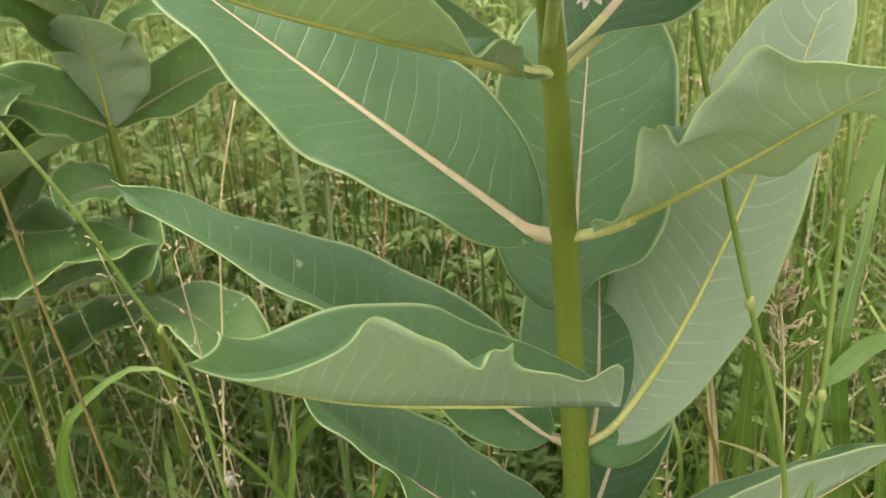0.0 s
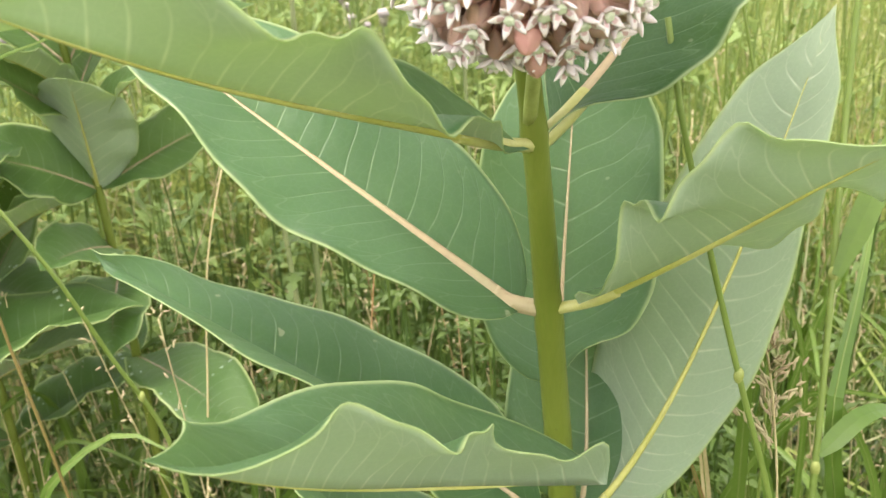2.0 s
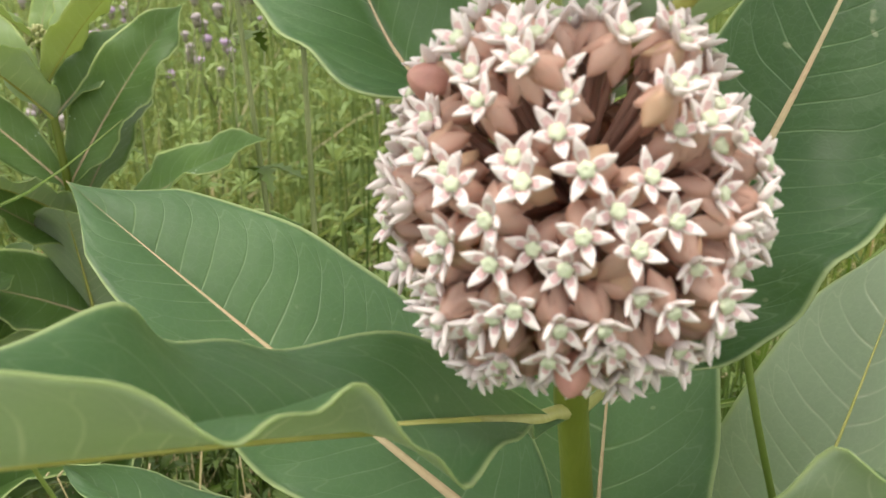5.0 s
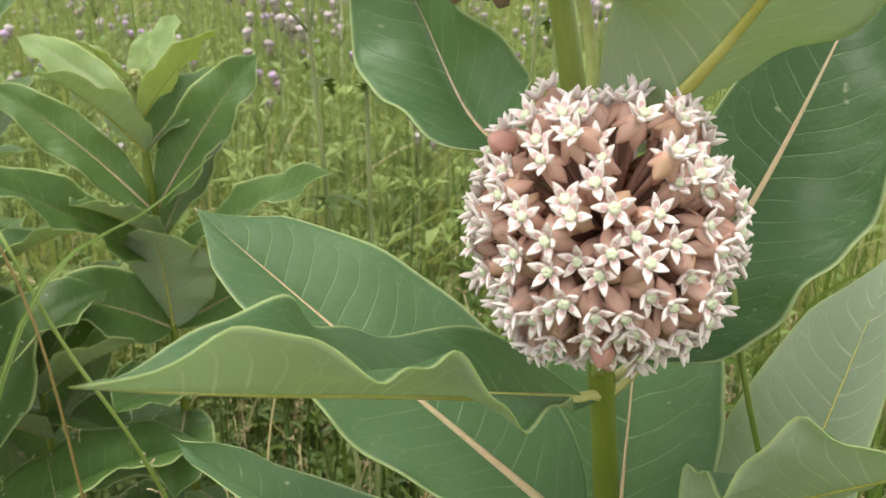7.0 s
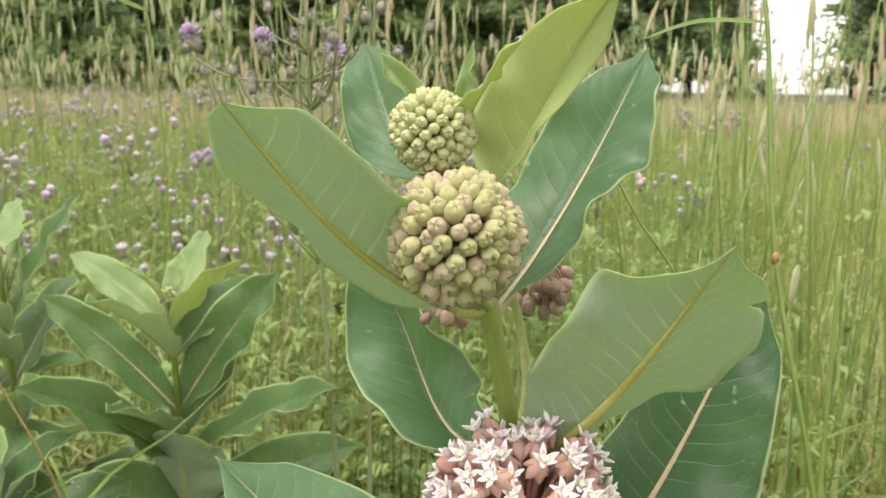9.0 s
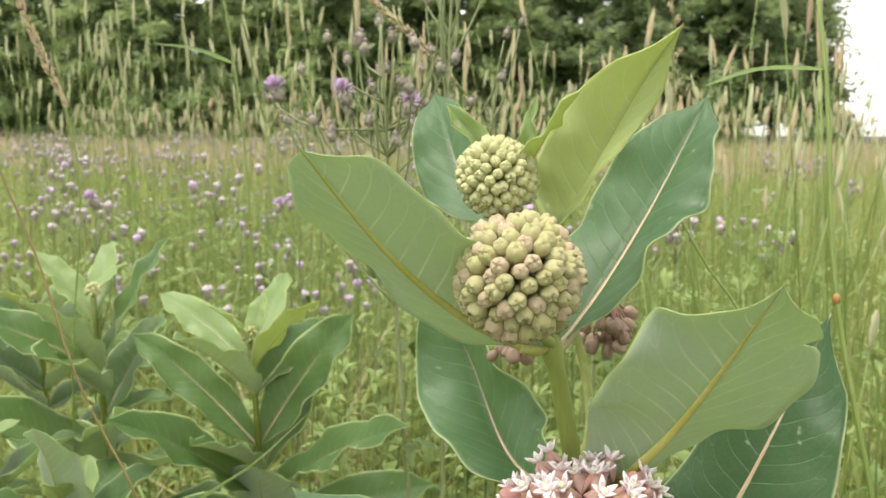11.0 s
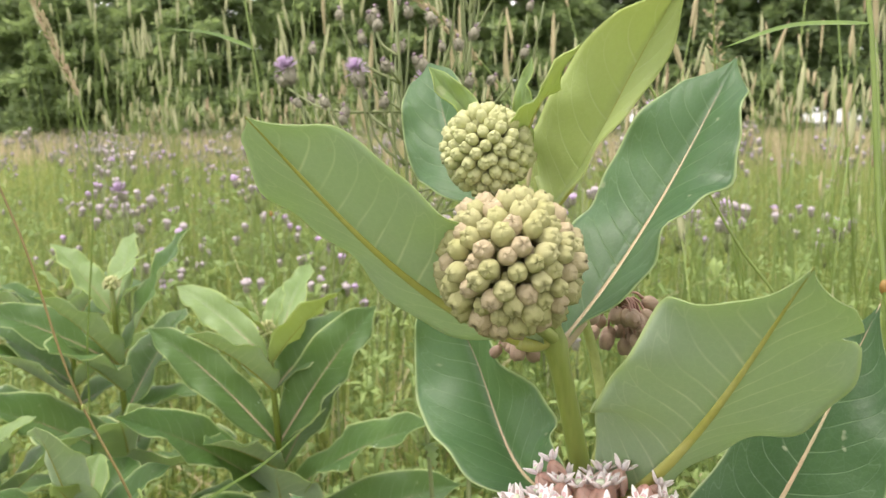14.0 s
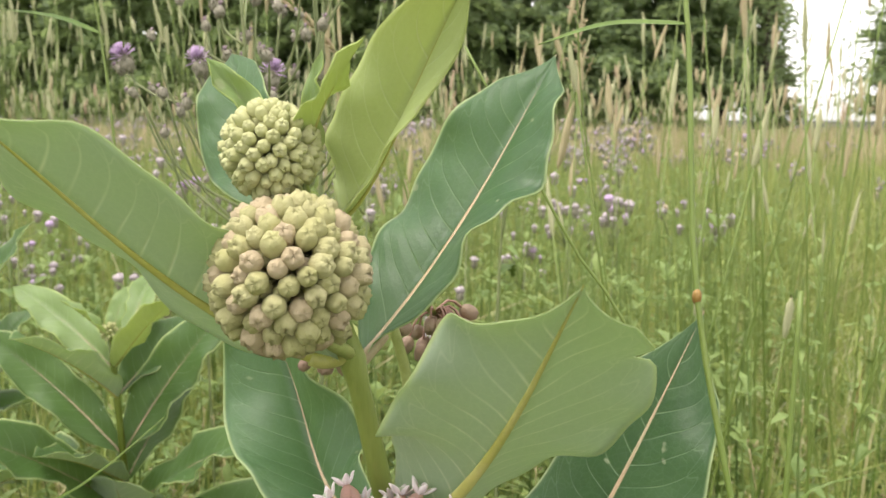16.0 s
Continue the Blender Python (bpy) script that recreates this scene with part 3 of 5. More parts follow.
# flowers: local +z points away from the middle of the ball
def petal_mesh(seed):
    """One reflexed petal, rooted at the origin and leaving along +x, folded back towards -z."""
    rng = np.random.default_rng(seed)
    nu, nv = 8, 5
    P = np.zeros((nu, nv, 3))
    droop, tipup, skew = 1.0 + rng.normal(0, 0.18), rng.uniform(0.2, 2.6), rng.normal(0, 0.0005)
    for i in range(nu):
        u = i / (nu - 1)
        r = 0.0010 + 0.0037 * u ** 0.75 * droop
        z = 0.0003 - 0.0076 * u ** 1.25 + 0.0018 * max(0.0, u - 0.62) * tipup
        w = 0.0023 * math.sin(math.pi * min(1.0, 0.13 + 0.87 * u) ** 0.9) ** 0.8
        for j in range(nv):
            b = (j / (nv - 1) - 0.5) * 2
            P[i, j] = (r - 0.0006 * b * b, w * b + skew * u * u, z - 0.0007 * b * b)
    n = np.cross(np.gradient(P, axis=1), np.gradient(P, axis=0))
    n /= np.linalg.norm(n, axis=2, keepdims=True) + 1e-12
    q = nu * nv
    f = []
    for i in range(nu - 1):
        for j in range(nv - 1):
            g = (i * nv + j, i * nv + j + 1, (i + 1) * nv + j + 1, (i + 1) * nv + j)
            f += [g, tuple(x + q for x in g[::-1])]
        for j in (0, nv - 1):
            g = (i * nv + j, (i + 1) * nv + j, (i + 1) * nv + j + q, i * nv + j + q)
            f.append(g if j == 0 else g[::-1])
    return mesh_of("petal", np.vstack([(P + n * 0.00016).reshape(-1, 3), (P - n * 0.00016).reshape(-1, 3)]), f, (PETAL,))


def hood_mesh(seed, tilt):
    """One pointed hood leaning out along +x, scooped on its inner side where the horn shows."""
    rng = np.random.default_rng(seed)
    seg, rings = 10, 9
    v, f = blob((0, 0, 0), 0.00098, 0.00128, 0.0029, seg, rings, None, 0.50)
    z = v[:, 2] / 0.0029
    mid = np.exp(-((z + 0.05) / 0.45) ** 2)
    inner = v[:, 0] < -0.0003
    v[inner, 0] += 0.00062 * mid[inner]
    v[:, 0] += 0.00035 * np.clip(z, 0, 1) ** 2
    I = []
    for g in f:
        c = v[list(g)].mean(0)
        I.append(1 if c[0] < 0.0001 and abs(c[1]) < 0.00042 and -0.40 < c[2] / 0.0029 < 0.05 else 0)
    e = tilt + rng.normal(0, 0.06)
    ca, sa = math.cos(e), math.sin(e)
    v[:, 2] += 0.0025
    v = np.stack([v[:, 0] * ca + v[:, 2] * sa + 0.0009, v[:, 1], -v[:, 0] * sa + v[:, 2] * ca + 0.0007], 1)
    return mesh_of("hood", v, f, (HOOD, HORN), I)


def column_mesh():
    """The middle of a flower: calyx below, a five-sided pale green column above."""
    prof = [(0.0003, -0.0022), (0.0013, -0.0014), (0.0017, -0.0003), (0.0011, 0.0007), (0.0012, 0.0016), (0.00155, 0.0023), (0.0013, 0.0029), (0.0006, 0.0031), (0.00005, 0.0029)]
    seg = 15
    v, f, I = [], [], []
    for i, (r, z) in enumerate(prof):
        for j in range(seg):
            a = 2 * math.pi * j / seg
            k = r * (1 + (0.16 * math.cos(5 * a) if i > 3 else 0.0))
            v.append((k * math.cos(a), k * math.sin(a), z))
    for i in range(len(prof) - 1):
        for j in range(seg):
            k = (j + 1) % seg
            f.append((i * seg + j, i * seg + k, (i + 1) * seg + k, (i + 1) * seg + j))
            I.append(0 if i < 3 else 1)
    return mesh_of("floret", v, f, (PETAL, CORE), I)


def closed_floret_mesh(seed):
    """A flower still shut: a rosy ribbed bud."""
    v, f = blob((0, 0, -0.0005), 0.0034, 0.0034, 0.0044, 20, 8, None, 0.25)
    a = np.arctan2(v[:, 1], v[:, 0])
    k = 1 + 0.09 * np.cos(5 * a)
    v = v * np.stack([k, k, np.ones(len(v))], 1)
    return mesh_of("floret", v, f, (PETAL_SHUT,))


def directions(n, hole, hole_deg, shut, shut_deg, seed, jitter=0.06):
    """Evenly spread directions, free of a gap in front and of the stalk's side."""
    rng = np.random.default_rng(seed)
    out = []
    for i in range(n):
        z = 1 - 2 * (i + 0.5) / n
        a = i * 2.399963
        d = Vector((math.sqrt(1 - z * z) * math.cos(a), math.sqrt(1 - z * z) * math.sin(a), z)) + Vector(rng.normal(0, jitter, 3))
        d.normalize()
        if hole is not None and d.angle(Vector(hole)) < radians(hole_deg):
            continue
        if shut is not None and d.angle(Vector(shut)) < radians(shut_deg):
            continue
        out.append(d)
    return out


def place(ob, m, parent):
    """Puts a shared mesh at a world pose under a part that stands at the world's origin."""
    ob.parent = parent
    ob.matrix_basis = m
    return ob


def flower_ball(centre, radius):
    c = Vector(centre)
    rng = np.random.default_rng(11)
    stalk_of("umbel_stalk", [(0.031, 0.296, 0.845), (0.031, 0.280, 0.868), (0.029, 0.262, 0.892), c], 0.0024, 0.0020, BUD_STALK, milkweed)
    petals = [petal_mesh(i) for i in range(6)]
    hoods = [hood_mesh(i, t) for i, t in enumerate((0.66, 0.82, 0.96, 0.74, 0.56))]
    column, shut_kind = column_mesh(), closed_floret_mesh(5)
    rod = mesh_of("pedicel", *tube(np.array([(0, 0, 0), (0.0012, 0, -0.33), (0.0012, 0, -0.66), (0, 0, -1)]), 1.0, 6), (PEDICEL,))
    gaps = (((0.00, -0.80, 0.60), 6), ((0.03, -0.58, 0.80), 7), ((0.05, -0.30, 0.95), 8))
    dirs = [d for d in directions(232, None, 0, (0.10, 0.75, -0.60), 28, 4) if all(d.angle(Vector(g)) > radians(w) for g, w in gaps)]
    for i, d in enumerate(dirs):
        r = (radius - 0.0046) * (0.88 + 0.12 * rng.random()) + (0.006 * rng.random() if d.z > 0.62 else 0.0)
        tip = c + d * r + Vector(rng.normal(0, 0.0010, 3))
        out = (d + Vector(rng.normal(0, 0.17, 3)) + Vector((0, -0.08, 0.02))).normalized()
        turn = out.to_track_quat("Z", "Y").to_matrix().to_4x4() @ Matrix.Rotation(rng.random() * 6.28, 4, "Z")
        s = 0.84 + 0.17 * rng.random()
        shut = i % 29 == 7
        flower = place(new("floret", shut_kind if shut else column), Matrix.Translation(tip) @ turn @ Matrix.Diagonal((s, s, s, 1)), milkweed)
        flower.matrix_parent_inverse = Matrix.Translation(-Vector(BASE))
        back = flower.matrix_basis.inverted() @ c
        q = (-back).normalized().to_track_quat("Z", "Y").to_matrix().to_4x4()
        w = 0.00085 / s
        place(new("pedicel", rod), q @ Matrix.Diagonal((w, w, back.length, 1)), flower)
        if shut:
            continue
        lean = rng.integers(0, 4)
        for k in range(5):
            a = 2 * math.pi * (k + 0.5) / 5 + rng.normal(0, 0.10)
            place(new("petal", petals[rng.integers(0, 6)]), Matrix.Rotation(a, 4, "Z"), flower)
            a = 2 * math.pi * k / 5 + rng.normal(0, 0.08)
            place(new("hood", hoods[(lean + (k == 2)) % 5]), Matrix.Rotation(a, 4, "Z"), flower)


def bud_mesh(r, length, mat, lobes=0.13, stalk=0.0):
    """A bud: five swollen sepals that meet in a puckered tip, drawn out into its stalk below."""
    seg, rings = 15, 10
    v, f = blob((0, 0, 0), r, r, length, seg, rings)
    a = np.arctan2(v[:, 1], v[:, 0])
    z = np.clip(v[:, 2] / length, -1, 1)
    up = np.clip((z + 0.25) / 1.1, 0, 1)
    k = 1 + lobes * (np.abs(np.cos(2.5 * a)) - 0.62) * (0.35 + 2.3 * up ** 2)
    v = v * np.stack([k, k, np.ones(len(v))], 1)
    rim = np.clip((z - 0.55) / 0.35, 0, 1)
    v[:, 2] += length * (2.0 * lobes * rim * (np.abs(np.cos(2.5 * a)) - 0.45) - (0.08 + lobes) * np.clip((z - 0.86) / 0.14, 0, 1))
    if stalk:
        low = z < -0.93
        v[low, :2] = np.stack([np.cos(a[low]), np.sin(a[low])], 1) * r * 0.16
        v[z < -0.995, 2] -= stalk
    return mesh_of("bud", v, f, (mat,))


def bud_ball(start, centre, radius, count, r, length, mat, seed, label, stalk_r=0.0023, hole=None, hole_deg=0, pucker=(0.11, 0.16, 0.22)):
    c = Vector(centre)
    rng = np.random.default_rng(seed)
    s0 = Vector(start)
    stalk = stalk_of("bud_ball", [s0, s0.lerp(c, 0.5) + Vector((0, -0.004, -0.004)), c], stalk_r, stalk_r * 0.8, BUD_STALK, milkweed, label)
    kinds = [bud_mesh(r, length, mat, q, radius - 2 * length) for q in pucker]
    back = (s0 - c).normalized()
    for i, d in enumerate(directions(count, hole, hole_deg, back, 26, seed, 0.032)):
        rr = (radius - length) * (0.93 + 0.09 * rng.random())
        out = (d + Vector(rng.normal(0, 0.10, 3))).normalized()
        turn = out.to_track_quat("Z", "Y").to_matrix().to_4x4() @ Matrix.Rotation(rng.random() * 6.28, 4, "Z")
        k = 0.84 + 0.28 * rng.random()
        place(new("bud", kinds[i % 3]), Matrix.Translation(c + d * rr) @ turn @ Matrix.Diagonal((k, k, k * (0.95 + 0.15 * rng.random()), 1)), stalk)
    # younger buds deeper inside
    for d in directions(count // 2 + 20, None, 0, back, 40, seed + 3, 0.06):
        place(new("bud", kinds[0]), Matrix.Translation(c + d * (radius - length) * 0.78) @ d.to_track_quat("Z", "Y").to_matrix().to_4x4() @ Matrix.Diagonal((0.8, 0.8, 0.8, 1)), stalk)
    return stalk


def drooping_buds(start, knee, seed, count, fan, label):
    """A fading cluster whose buds hang from thin stalks."""
    rng = np.random.default_rng(seed)
    k = Vector(knee)
    s0 = Vector(start)
    stalk = stalk_of("wilted_umbel", [s0, s0.lerp(k, 0.6) + Vector((0, 0, 0.006)), k], 0.0022, 0.0016, BUD_STALK, milkweed, label)
    kinds = [bud_mesh(0.0027 * q, 0.0035 * q, BUD_DRY, 0.14) for q in (0.85, 1.0, 1.12)]
    for i in range(count):
        d = Vector((rng.normal(fan[0], 0.55), rng.normal(fan[1], 0.4), rng.normal(fan[2], 0.3))).normalized()
        tip = k + d * (0.005 + 0.010 * rng.random()) + Vector((0, 0, -0.004))
        out = (d + Vector((0, 0, -0.7)) + Vector(rng.normal(0, 0.2, 3))).normalized()
        place(new("bud", kinds[i % 3]), Matrix.Translation(tip) @ out.to_track_quat("Z", "Y").to_matrix().to_4x4(), stalk)
        v, f = tube(smooth_path([k, k + d * 0.006 + Vector((0, 0, 0.003)), tip], 6), 0.00045, 5)
        place(new("pedicel", mesh_of("pedicel", v, f, (PEDICEL,))), Matrix.Identity(4), stalk)


flower_ball((0.026, 0.250, 0.908), 0.0398)
bud_ball((0.011, 0.277, 0.983), (0.001, 0.246, 1.013), 0.0238, 150, 0.0033, 0.0037, BUD, 21, "ball of tight pale green buds tinged with pink")
bud_ball((-0.003, 0.274, 1.030), (-0.009, 0.263, 1.047), 0.0157, 136, 0.0021, 0.0027, BUD_SMALL, 22, "small ball of fresh green buds", 0.0018, (0.05, -0.95, 0.2), 5, (0.10, 0.16, 0.20))
drooping_buds((0.017, 0.316, 0.986), (0.030, 0.335, 0.985), 31, 34, (0.25, -0.1, -0.2), "wilted mauve buds hanging behind the stalk")
drooping_buds((0.012, 0.300, 0.978), (-0.006, 0.325, 0.976), 32, 11, (-0.5, 0.0, -0.2), "wilted mauve buds hanging behind the stalk")
stalk_of("side_stalk", [(0.022, 0.289, 0.924), (0.026, 0.304, 0.942), (0.023, 0.314, 0.965), (0.017, 0.316, 0.986)], 0.0023, 0.0019, BUD_STALK, milkweed, "pale green stalk behind the stem")
leaf(milkweed, pts=[(-0.010, 0.266, 1.050), (-0.014, 0.267, 1.058), (-0.022, 0.264, 1.066), (-0.028, 0.262, 1.074)], normal=(0.3, -0.8, 0.4), twist=0.1, width=(0.005, 0.005), fold=(0.5, 0.5), curl=(0, 0), mats=(LEAF_YOUNG, LEAF_YOUNG_UNDER), nu=14, nv=7, rib=0.0006)
leaf(milkweed, pts=[(0.000, 0.270, 1.050), (0.001, 0.271, 1.058), (0.002, 0.272, 1.066), (0.004, 0.273, 1.077)], normal=(-0.3, -0.8, 0.4), twist=0.1, width=(0.0035, 0.0035), fold=(0.5, 0.5), curl=(0, 0), mats=(LEAF_YOUNG, LEAF_YOUNG_UNDER), nu=14, nv=7, rib=0.0006)


# ---- younger milkweeds beside it ----
def young_milkweed(base, top, pairs, seed, label, turn0=0.0, size=1.0, own=(), first=0, budding=True):
    """A milkweed without open flowers: pairs of leaves, each crosswise to the next, and a tuft of buds."""
    rng = np.random.default_rng(seed)
    b, t = np.array(base, float), np.array(top, float)
    plant = thing("young_milkweed", base, label, "plant", "younger milkweeds in the meadow")
    line = smooth_path([b, b + (t - b) * 0.45 + np.array([0.012, -0.01, 0]), b + (t - b) * 0.8 + np.array([0.006, 0, 0]), t], 40)
    v, f = tube(line, np.linspace(0.0062, 0.0024, 40), 10)
    hang("stem", mesh_of("stem", v, f, (STEM,)), plant)
    for z, tip, w, normal, young in own:
        k = int(np.argmin(np.abs(line[:, 2] - z)))
        p, q = line[k], np.array(tip, float)
        L = np.linalg.norm(q - p)
        lift = np.array([0, 0, 0.07 * L])
        pts = [p, p + (q - p) * 0.34 + lift, p + (q - p) * 0.70 + lift, q]
        wave = ((0.026 * L, 2.2 + 1.6 * rng.random(), rng.random()), (0.026 * L, 2.2 + 1.6 * rng.random(), rng.random()))
        leaf(plant, pts, normal, rng.normal(0, 0.2), (w, w), (0.32, 0.32), (0.05, 0.05), (0, 0), wave, (), (LEAF_YOUNG, LEAF_YOUNG_UNDER) if young else (LEAF_MID, LEAF_UNDER), 26, 11, 0.0016 if not young else 0.0009)
    for i in range(first, pairs):
        drop = (0.008, 0.022, 0.042, 0.070, 0.102, 0.140, 0.185, 0.24, 0.31)[i]
        length = (0.042, 0.066, 0.098, 0.128, 0.148, 0.160, 0.165, 0.16, 0.15)[i] * size
        up = (1.0, 0.85, 0.78, 0.74, 0.66, 0.55, 0.45, 0.30, 0.2)[i]
        z = t[2] - drop
        k = int(np.argmin(np.abs(line[:, 2] - z)))
        p = line[k]
        az = turn0 + (i % 2) * 1.05 + rng.normal(0, 0.2)
        for s in (0, math.pi):
            a = az + s + rng.normal(0, 0.12)
            e = up + rng.normal(0, 0.10)
            h = np.array([math.cos(a), math.sin(a), 0])
            d = h * math.cos(e) + np.array([0, 0, math.sin(e)])
            L = length * (0.92 + 0.18 * rng.random())
            tip = p + d * L + np.array([0, 0, -0.10 * L])
            pts = [p, p + d * L * 0.33 + np.array([0, 0, 0.03 * L]), p + d * L * 0.68 + np.array([0, 0, 0.03 * L]), tip]
            n = np.array([0, 0, 1.0]) * math.cos(e) - h * math.sin(e)
            w = L * (0.225 + 0.05 * rng.random())
            fl = 0.25 + 0.25 * rng.random()
            mats = (LEAF_YOUNG, LEAF_YOUNG_UNDER) if i < 2 else (LEAF_MID, LEAF_UNDER)
            wave = ((0.024 * L, 2.0 + 1.6 * rng.random(), rng.random()), (0.024 * L, 2.0 + 1.6 * rng.random(), rng.random()))
            leaf(plant, pts, tuple(n), rng.normal(0, 0.3), (w, w), (fl, fl), (0.05, 0.05), (0, 0), wave, (), mats, 20, 9, 0.0016)
    if budding:
        c = Vector(top) + Vector((0, 0, 0.006))
        me = bud_mesh(0.0014, 0.0021, BUD_SMALL)
        tuft = hang("bud_ball", mesh_of("bud_ball", *tube(np.array([t, np.array(c)]), 0.0018, 6), (BUD_STALK,)), plant, "small tuft of green buds")
        for d in directions(34, None, 0, (0, 0, -1), 50, seed):
            place(new("bud", me), Matrix.Translation(c + d * 0.0062) @ d.to_track_quat("Z", "Y").to_matrix().to_4x4(), tuft)
    return plant


young_milkweed((-0.240, 0.660, 0), (-0.261, 0.656, 0.888), 9, 41, "young milkweed with pale new leaves and a bud tuft", -0.45, 1.0, (
    (0.868, (-0.359, 0.688, 0.921), 0.016, (0.25, -0.75, 0.6), 1), (0.880, (-0.284, 0.625, 0.924), 0.010, (0.6, 0.3, 0.7), 1),
    (0.872, (-0.191, 0.630, 0.931), 0.017, (-0.6, 0.35, 0.7), 1), (0.876, (-0.264, 0.761, 0.933), 0.014, (0.0, -0.85, 0.5), 1),
    (0.882, (-0.255, 0.675, 0.927), 0.009, (-0.2, -0.8, 0.5), 1), (0.835, (-0.281, 0.555, 0.912), 0.025, (0.25, 0.70, 0.65), 0),
    (0.806, (-0.181, 0.695, 0.909), 0.025, (-0.25, -0.92, 0.30), 0), (0.836, (-0.222, 0.750, 0.890), 0.022, (-0.2, -0.85, 0.5), 0),
    (0.806, (-0.371, 0.659, 0.891), 0.019, (0.30, -0.85, 0.45), 0), (0.762, (-0.330, 0.542, 0.852), 0.024, (0.35, -0.45, 0.80), 0),
    (0.762, (-0.111, 0.602, 0.842), 0.022, (-0.35, -0.45, 0.80), 0), (0.772, (-0.278, 0.570, 0.826), 0.022, (0.2, 0.65, 0.70), 0),
    (0.785, (-0.225, 0.735, 0.850), 0.028, (-0.3, -0.8, 0.5), 0),
    (0.712, (-0.110, 0.690, 0.762), 0.027, (-0.3, -0.75, 0.55), 0), (0.705, (-0.235, 0.600, 0.800), 0.036, (0.1, 0.80, 0.60), 0),
    (0.700, (-0.318, 0.600, 0.752), 0.030, (0.3, -0.6, 0.7), 0), (0.660, (-0.260, 0.560, 0.685), 0.026, (0.3, -0.5, 0.8), 0),
    (0.630, (-0.225, 0.560, 0.620), 0.026, (0.2, -0.2, 0.95), 0)), 8)
young_milkweed((-0.43, 0.73, 0), (-0.433, 0.707, 0.912), 9, 42, "young milkweed with broad leaves and pale buds", -0.6, 1.0, (
    (0.890, (-0.503, 0.720, 0.952), 0.016, (0.6, -0.3, 0.7), 1), (0.850, (-0.371, 0.740, 0.967), 0.020, (-0.6, -0.6, 0.5), 0),
    (0.898, (-0.458, 0.790, 0.955), 0.014, (0.0, -0.85, 0.5), 1), (0.905, (-0.424, 0.755, 0.939), 0.008, (-0.3, -0.7, 0.5), 1),
    (0.838, (-0.443, 0.610, 0.924), 0.027, (0.25, 0.70, 0.65), 0), (0.845, (-0.533, 0.660, 0.898), 0.023, (0.4, -0.5, 0.75), 0),
    (0.815, (-0.409, 0.580, 0.886), 0.029, (0.25, 0.60, 0.75), 0), (0.800, (-0.410, 0.800, 0.880), 0.026, (-0.3, -0.8, 0.5), 0),
    (0.760, (-0.352, 0.580, 0.835), 0.027, (-0.2, -0.4, 0.85), 0), (0.750, (-0.510, 0.610, 0.830), 0.028, (0.3, -0.4, 0.8), 0)), 6)
young_milkweed((-0.37, 0.53, 0), (-0.345, 0.520, 0.800), 7, 43, "young milkweed with broad blue-green leaves", 0.55, 0.9, ((0.760, (-0.341, 0.470, 0.868), 0.026, (0.3, 0.6, 0.7), 0),), 1, False)
young_milkweed((-0.47, 0.60, 0), (-0.490, 0.585, 0.800), 7, 45, "young milkweed among the grass", -0.3)
young_milkweed((-0.36, 0.66, 0), (-0.370, 0.660, 0.740), 8, 48, "low milkweed with broad dark leaves in the thicket", -0.2, 0.9, (), 3, False)
young_milkweed((-0.62, 0.95, 0), (-0.640, 0.930, 0.86), 8, 44, "young milkweed with broad leaves", 0.1)


# ---- grasses near the milkweed ----
def ribbon(path, width, flat, taper=0.7, keel=0.15, nseg=None):
    """A grass blade: a thin closed strip along a path, keeled in the middle."""
    path = np.asarray(path, float)
    n = len(path)
    d = np.gradient(path, axis=0)
    d /= np.linalg.norm(d, axis=1, keepdims=True)
    s = np.cross(d, np.array(flat, float)[None])
    s /= np.linalg.norm(s, axis=1, keepdims=True) + 1e-9
    up = np.cross(s, d)
    t = np.linspace(0, 1, n)
    w = width * 0.5 * np.clip((1 - t) / taper, 0.02, 1) ** 0.8 * np.clip(0.35 + t * 6, 0, 1)
    rows = [path - s * w[:, None] + up * (keel * w)[:, None], path, path + s * w[:, None] + up * (keel * w)[:, None], path - up * 0.0004]
    v = np.stack(rows, 1).reshape(-1, 3)
    f = []
    for i in range(n - 1):
        a, b = i * 4, (i + 1) * 4
        f += [(a, a + 1, b + 1, b), (a + 1, a + 2, b + 2, b + 1), (a + 2, a + 3, b + 3, b + 2), (a + 3, a, b, b + 3)]
    return v, f


def seed_spike(path, r, parent, mat, seed):
    """A dense seed head of many small scales."""
    rng = np.random.default_rng(seed)
    path = smooth_path(path, 60)
    parts = []
    for i in range(210):
        t = rng.random()
        k = int(t * 58)
        p = path[k]
        ax = path[k + 1] - path[k]
        ax = ax / np.linalg.norm(ax)
        q = rng.normal(0, 1, 3)
        q -= ax * (q @ ax)
        q /= np.linalg.norm(q)
        rr = r * math.sin(math.pi * (0.08 + 0.86 * t)) ** 0.6
        dd = Vector(ax * 1.3 + q * 0.7).normalized()
        v, f = blob(p + q * rr * 0.65, r * 0.22, r * 0.22, r * 0.75, 5, 4, dd, 0.4)
        parts.append((v, f, 0))
    V, F, I = join(parts)
    return hang("seed_head", mesh_of("seed_head", V, F, (mat,)), parent)


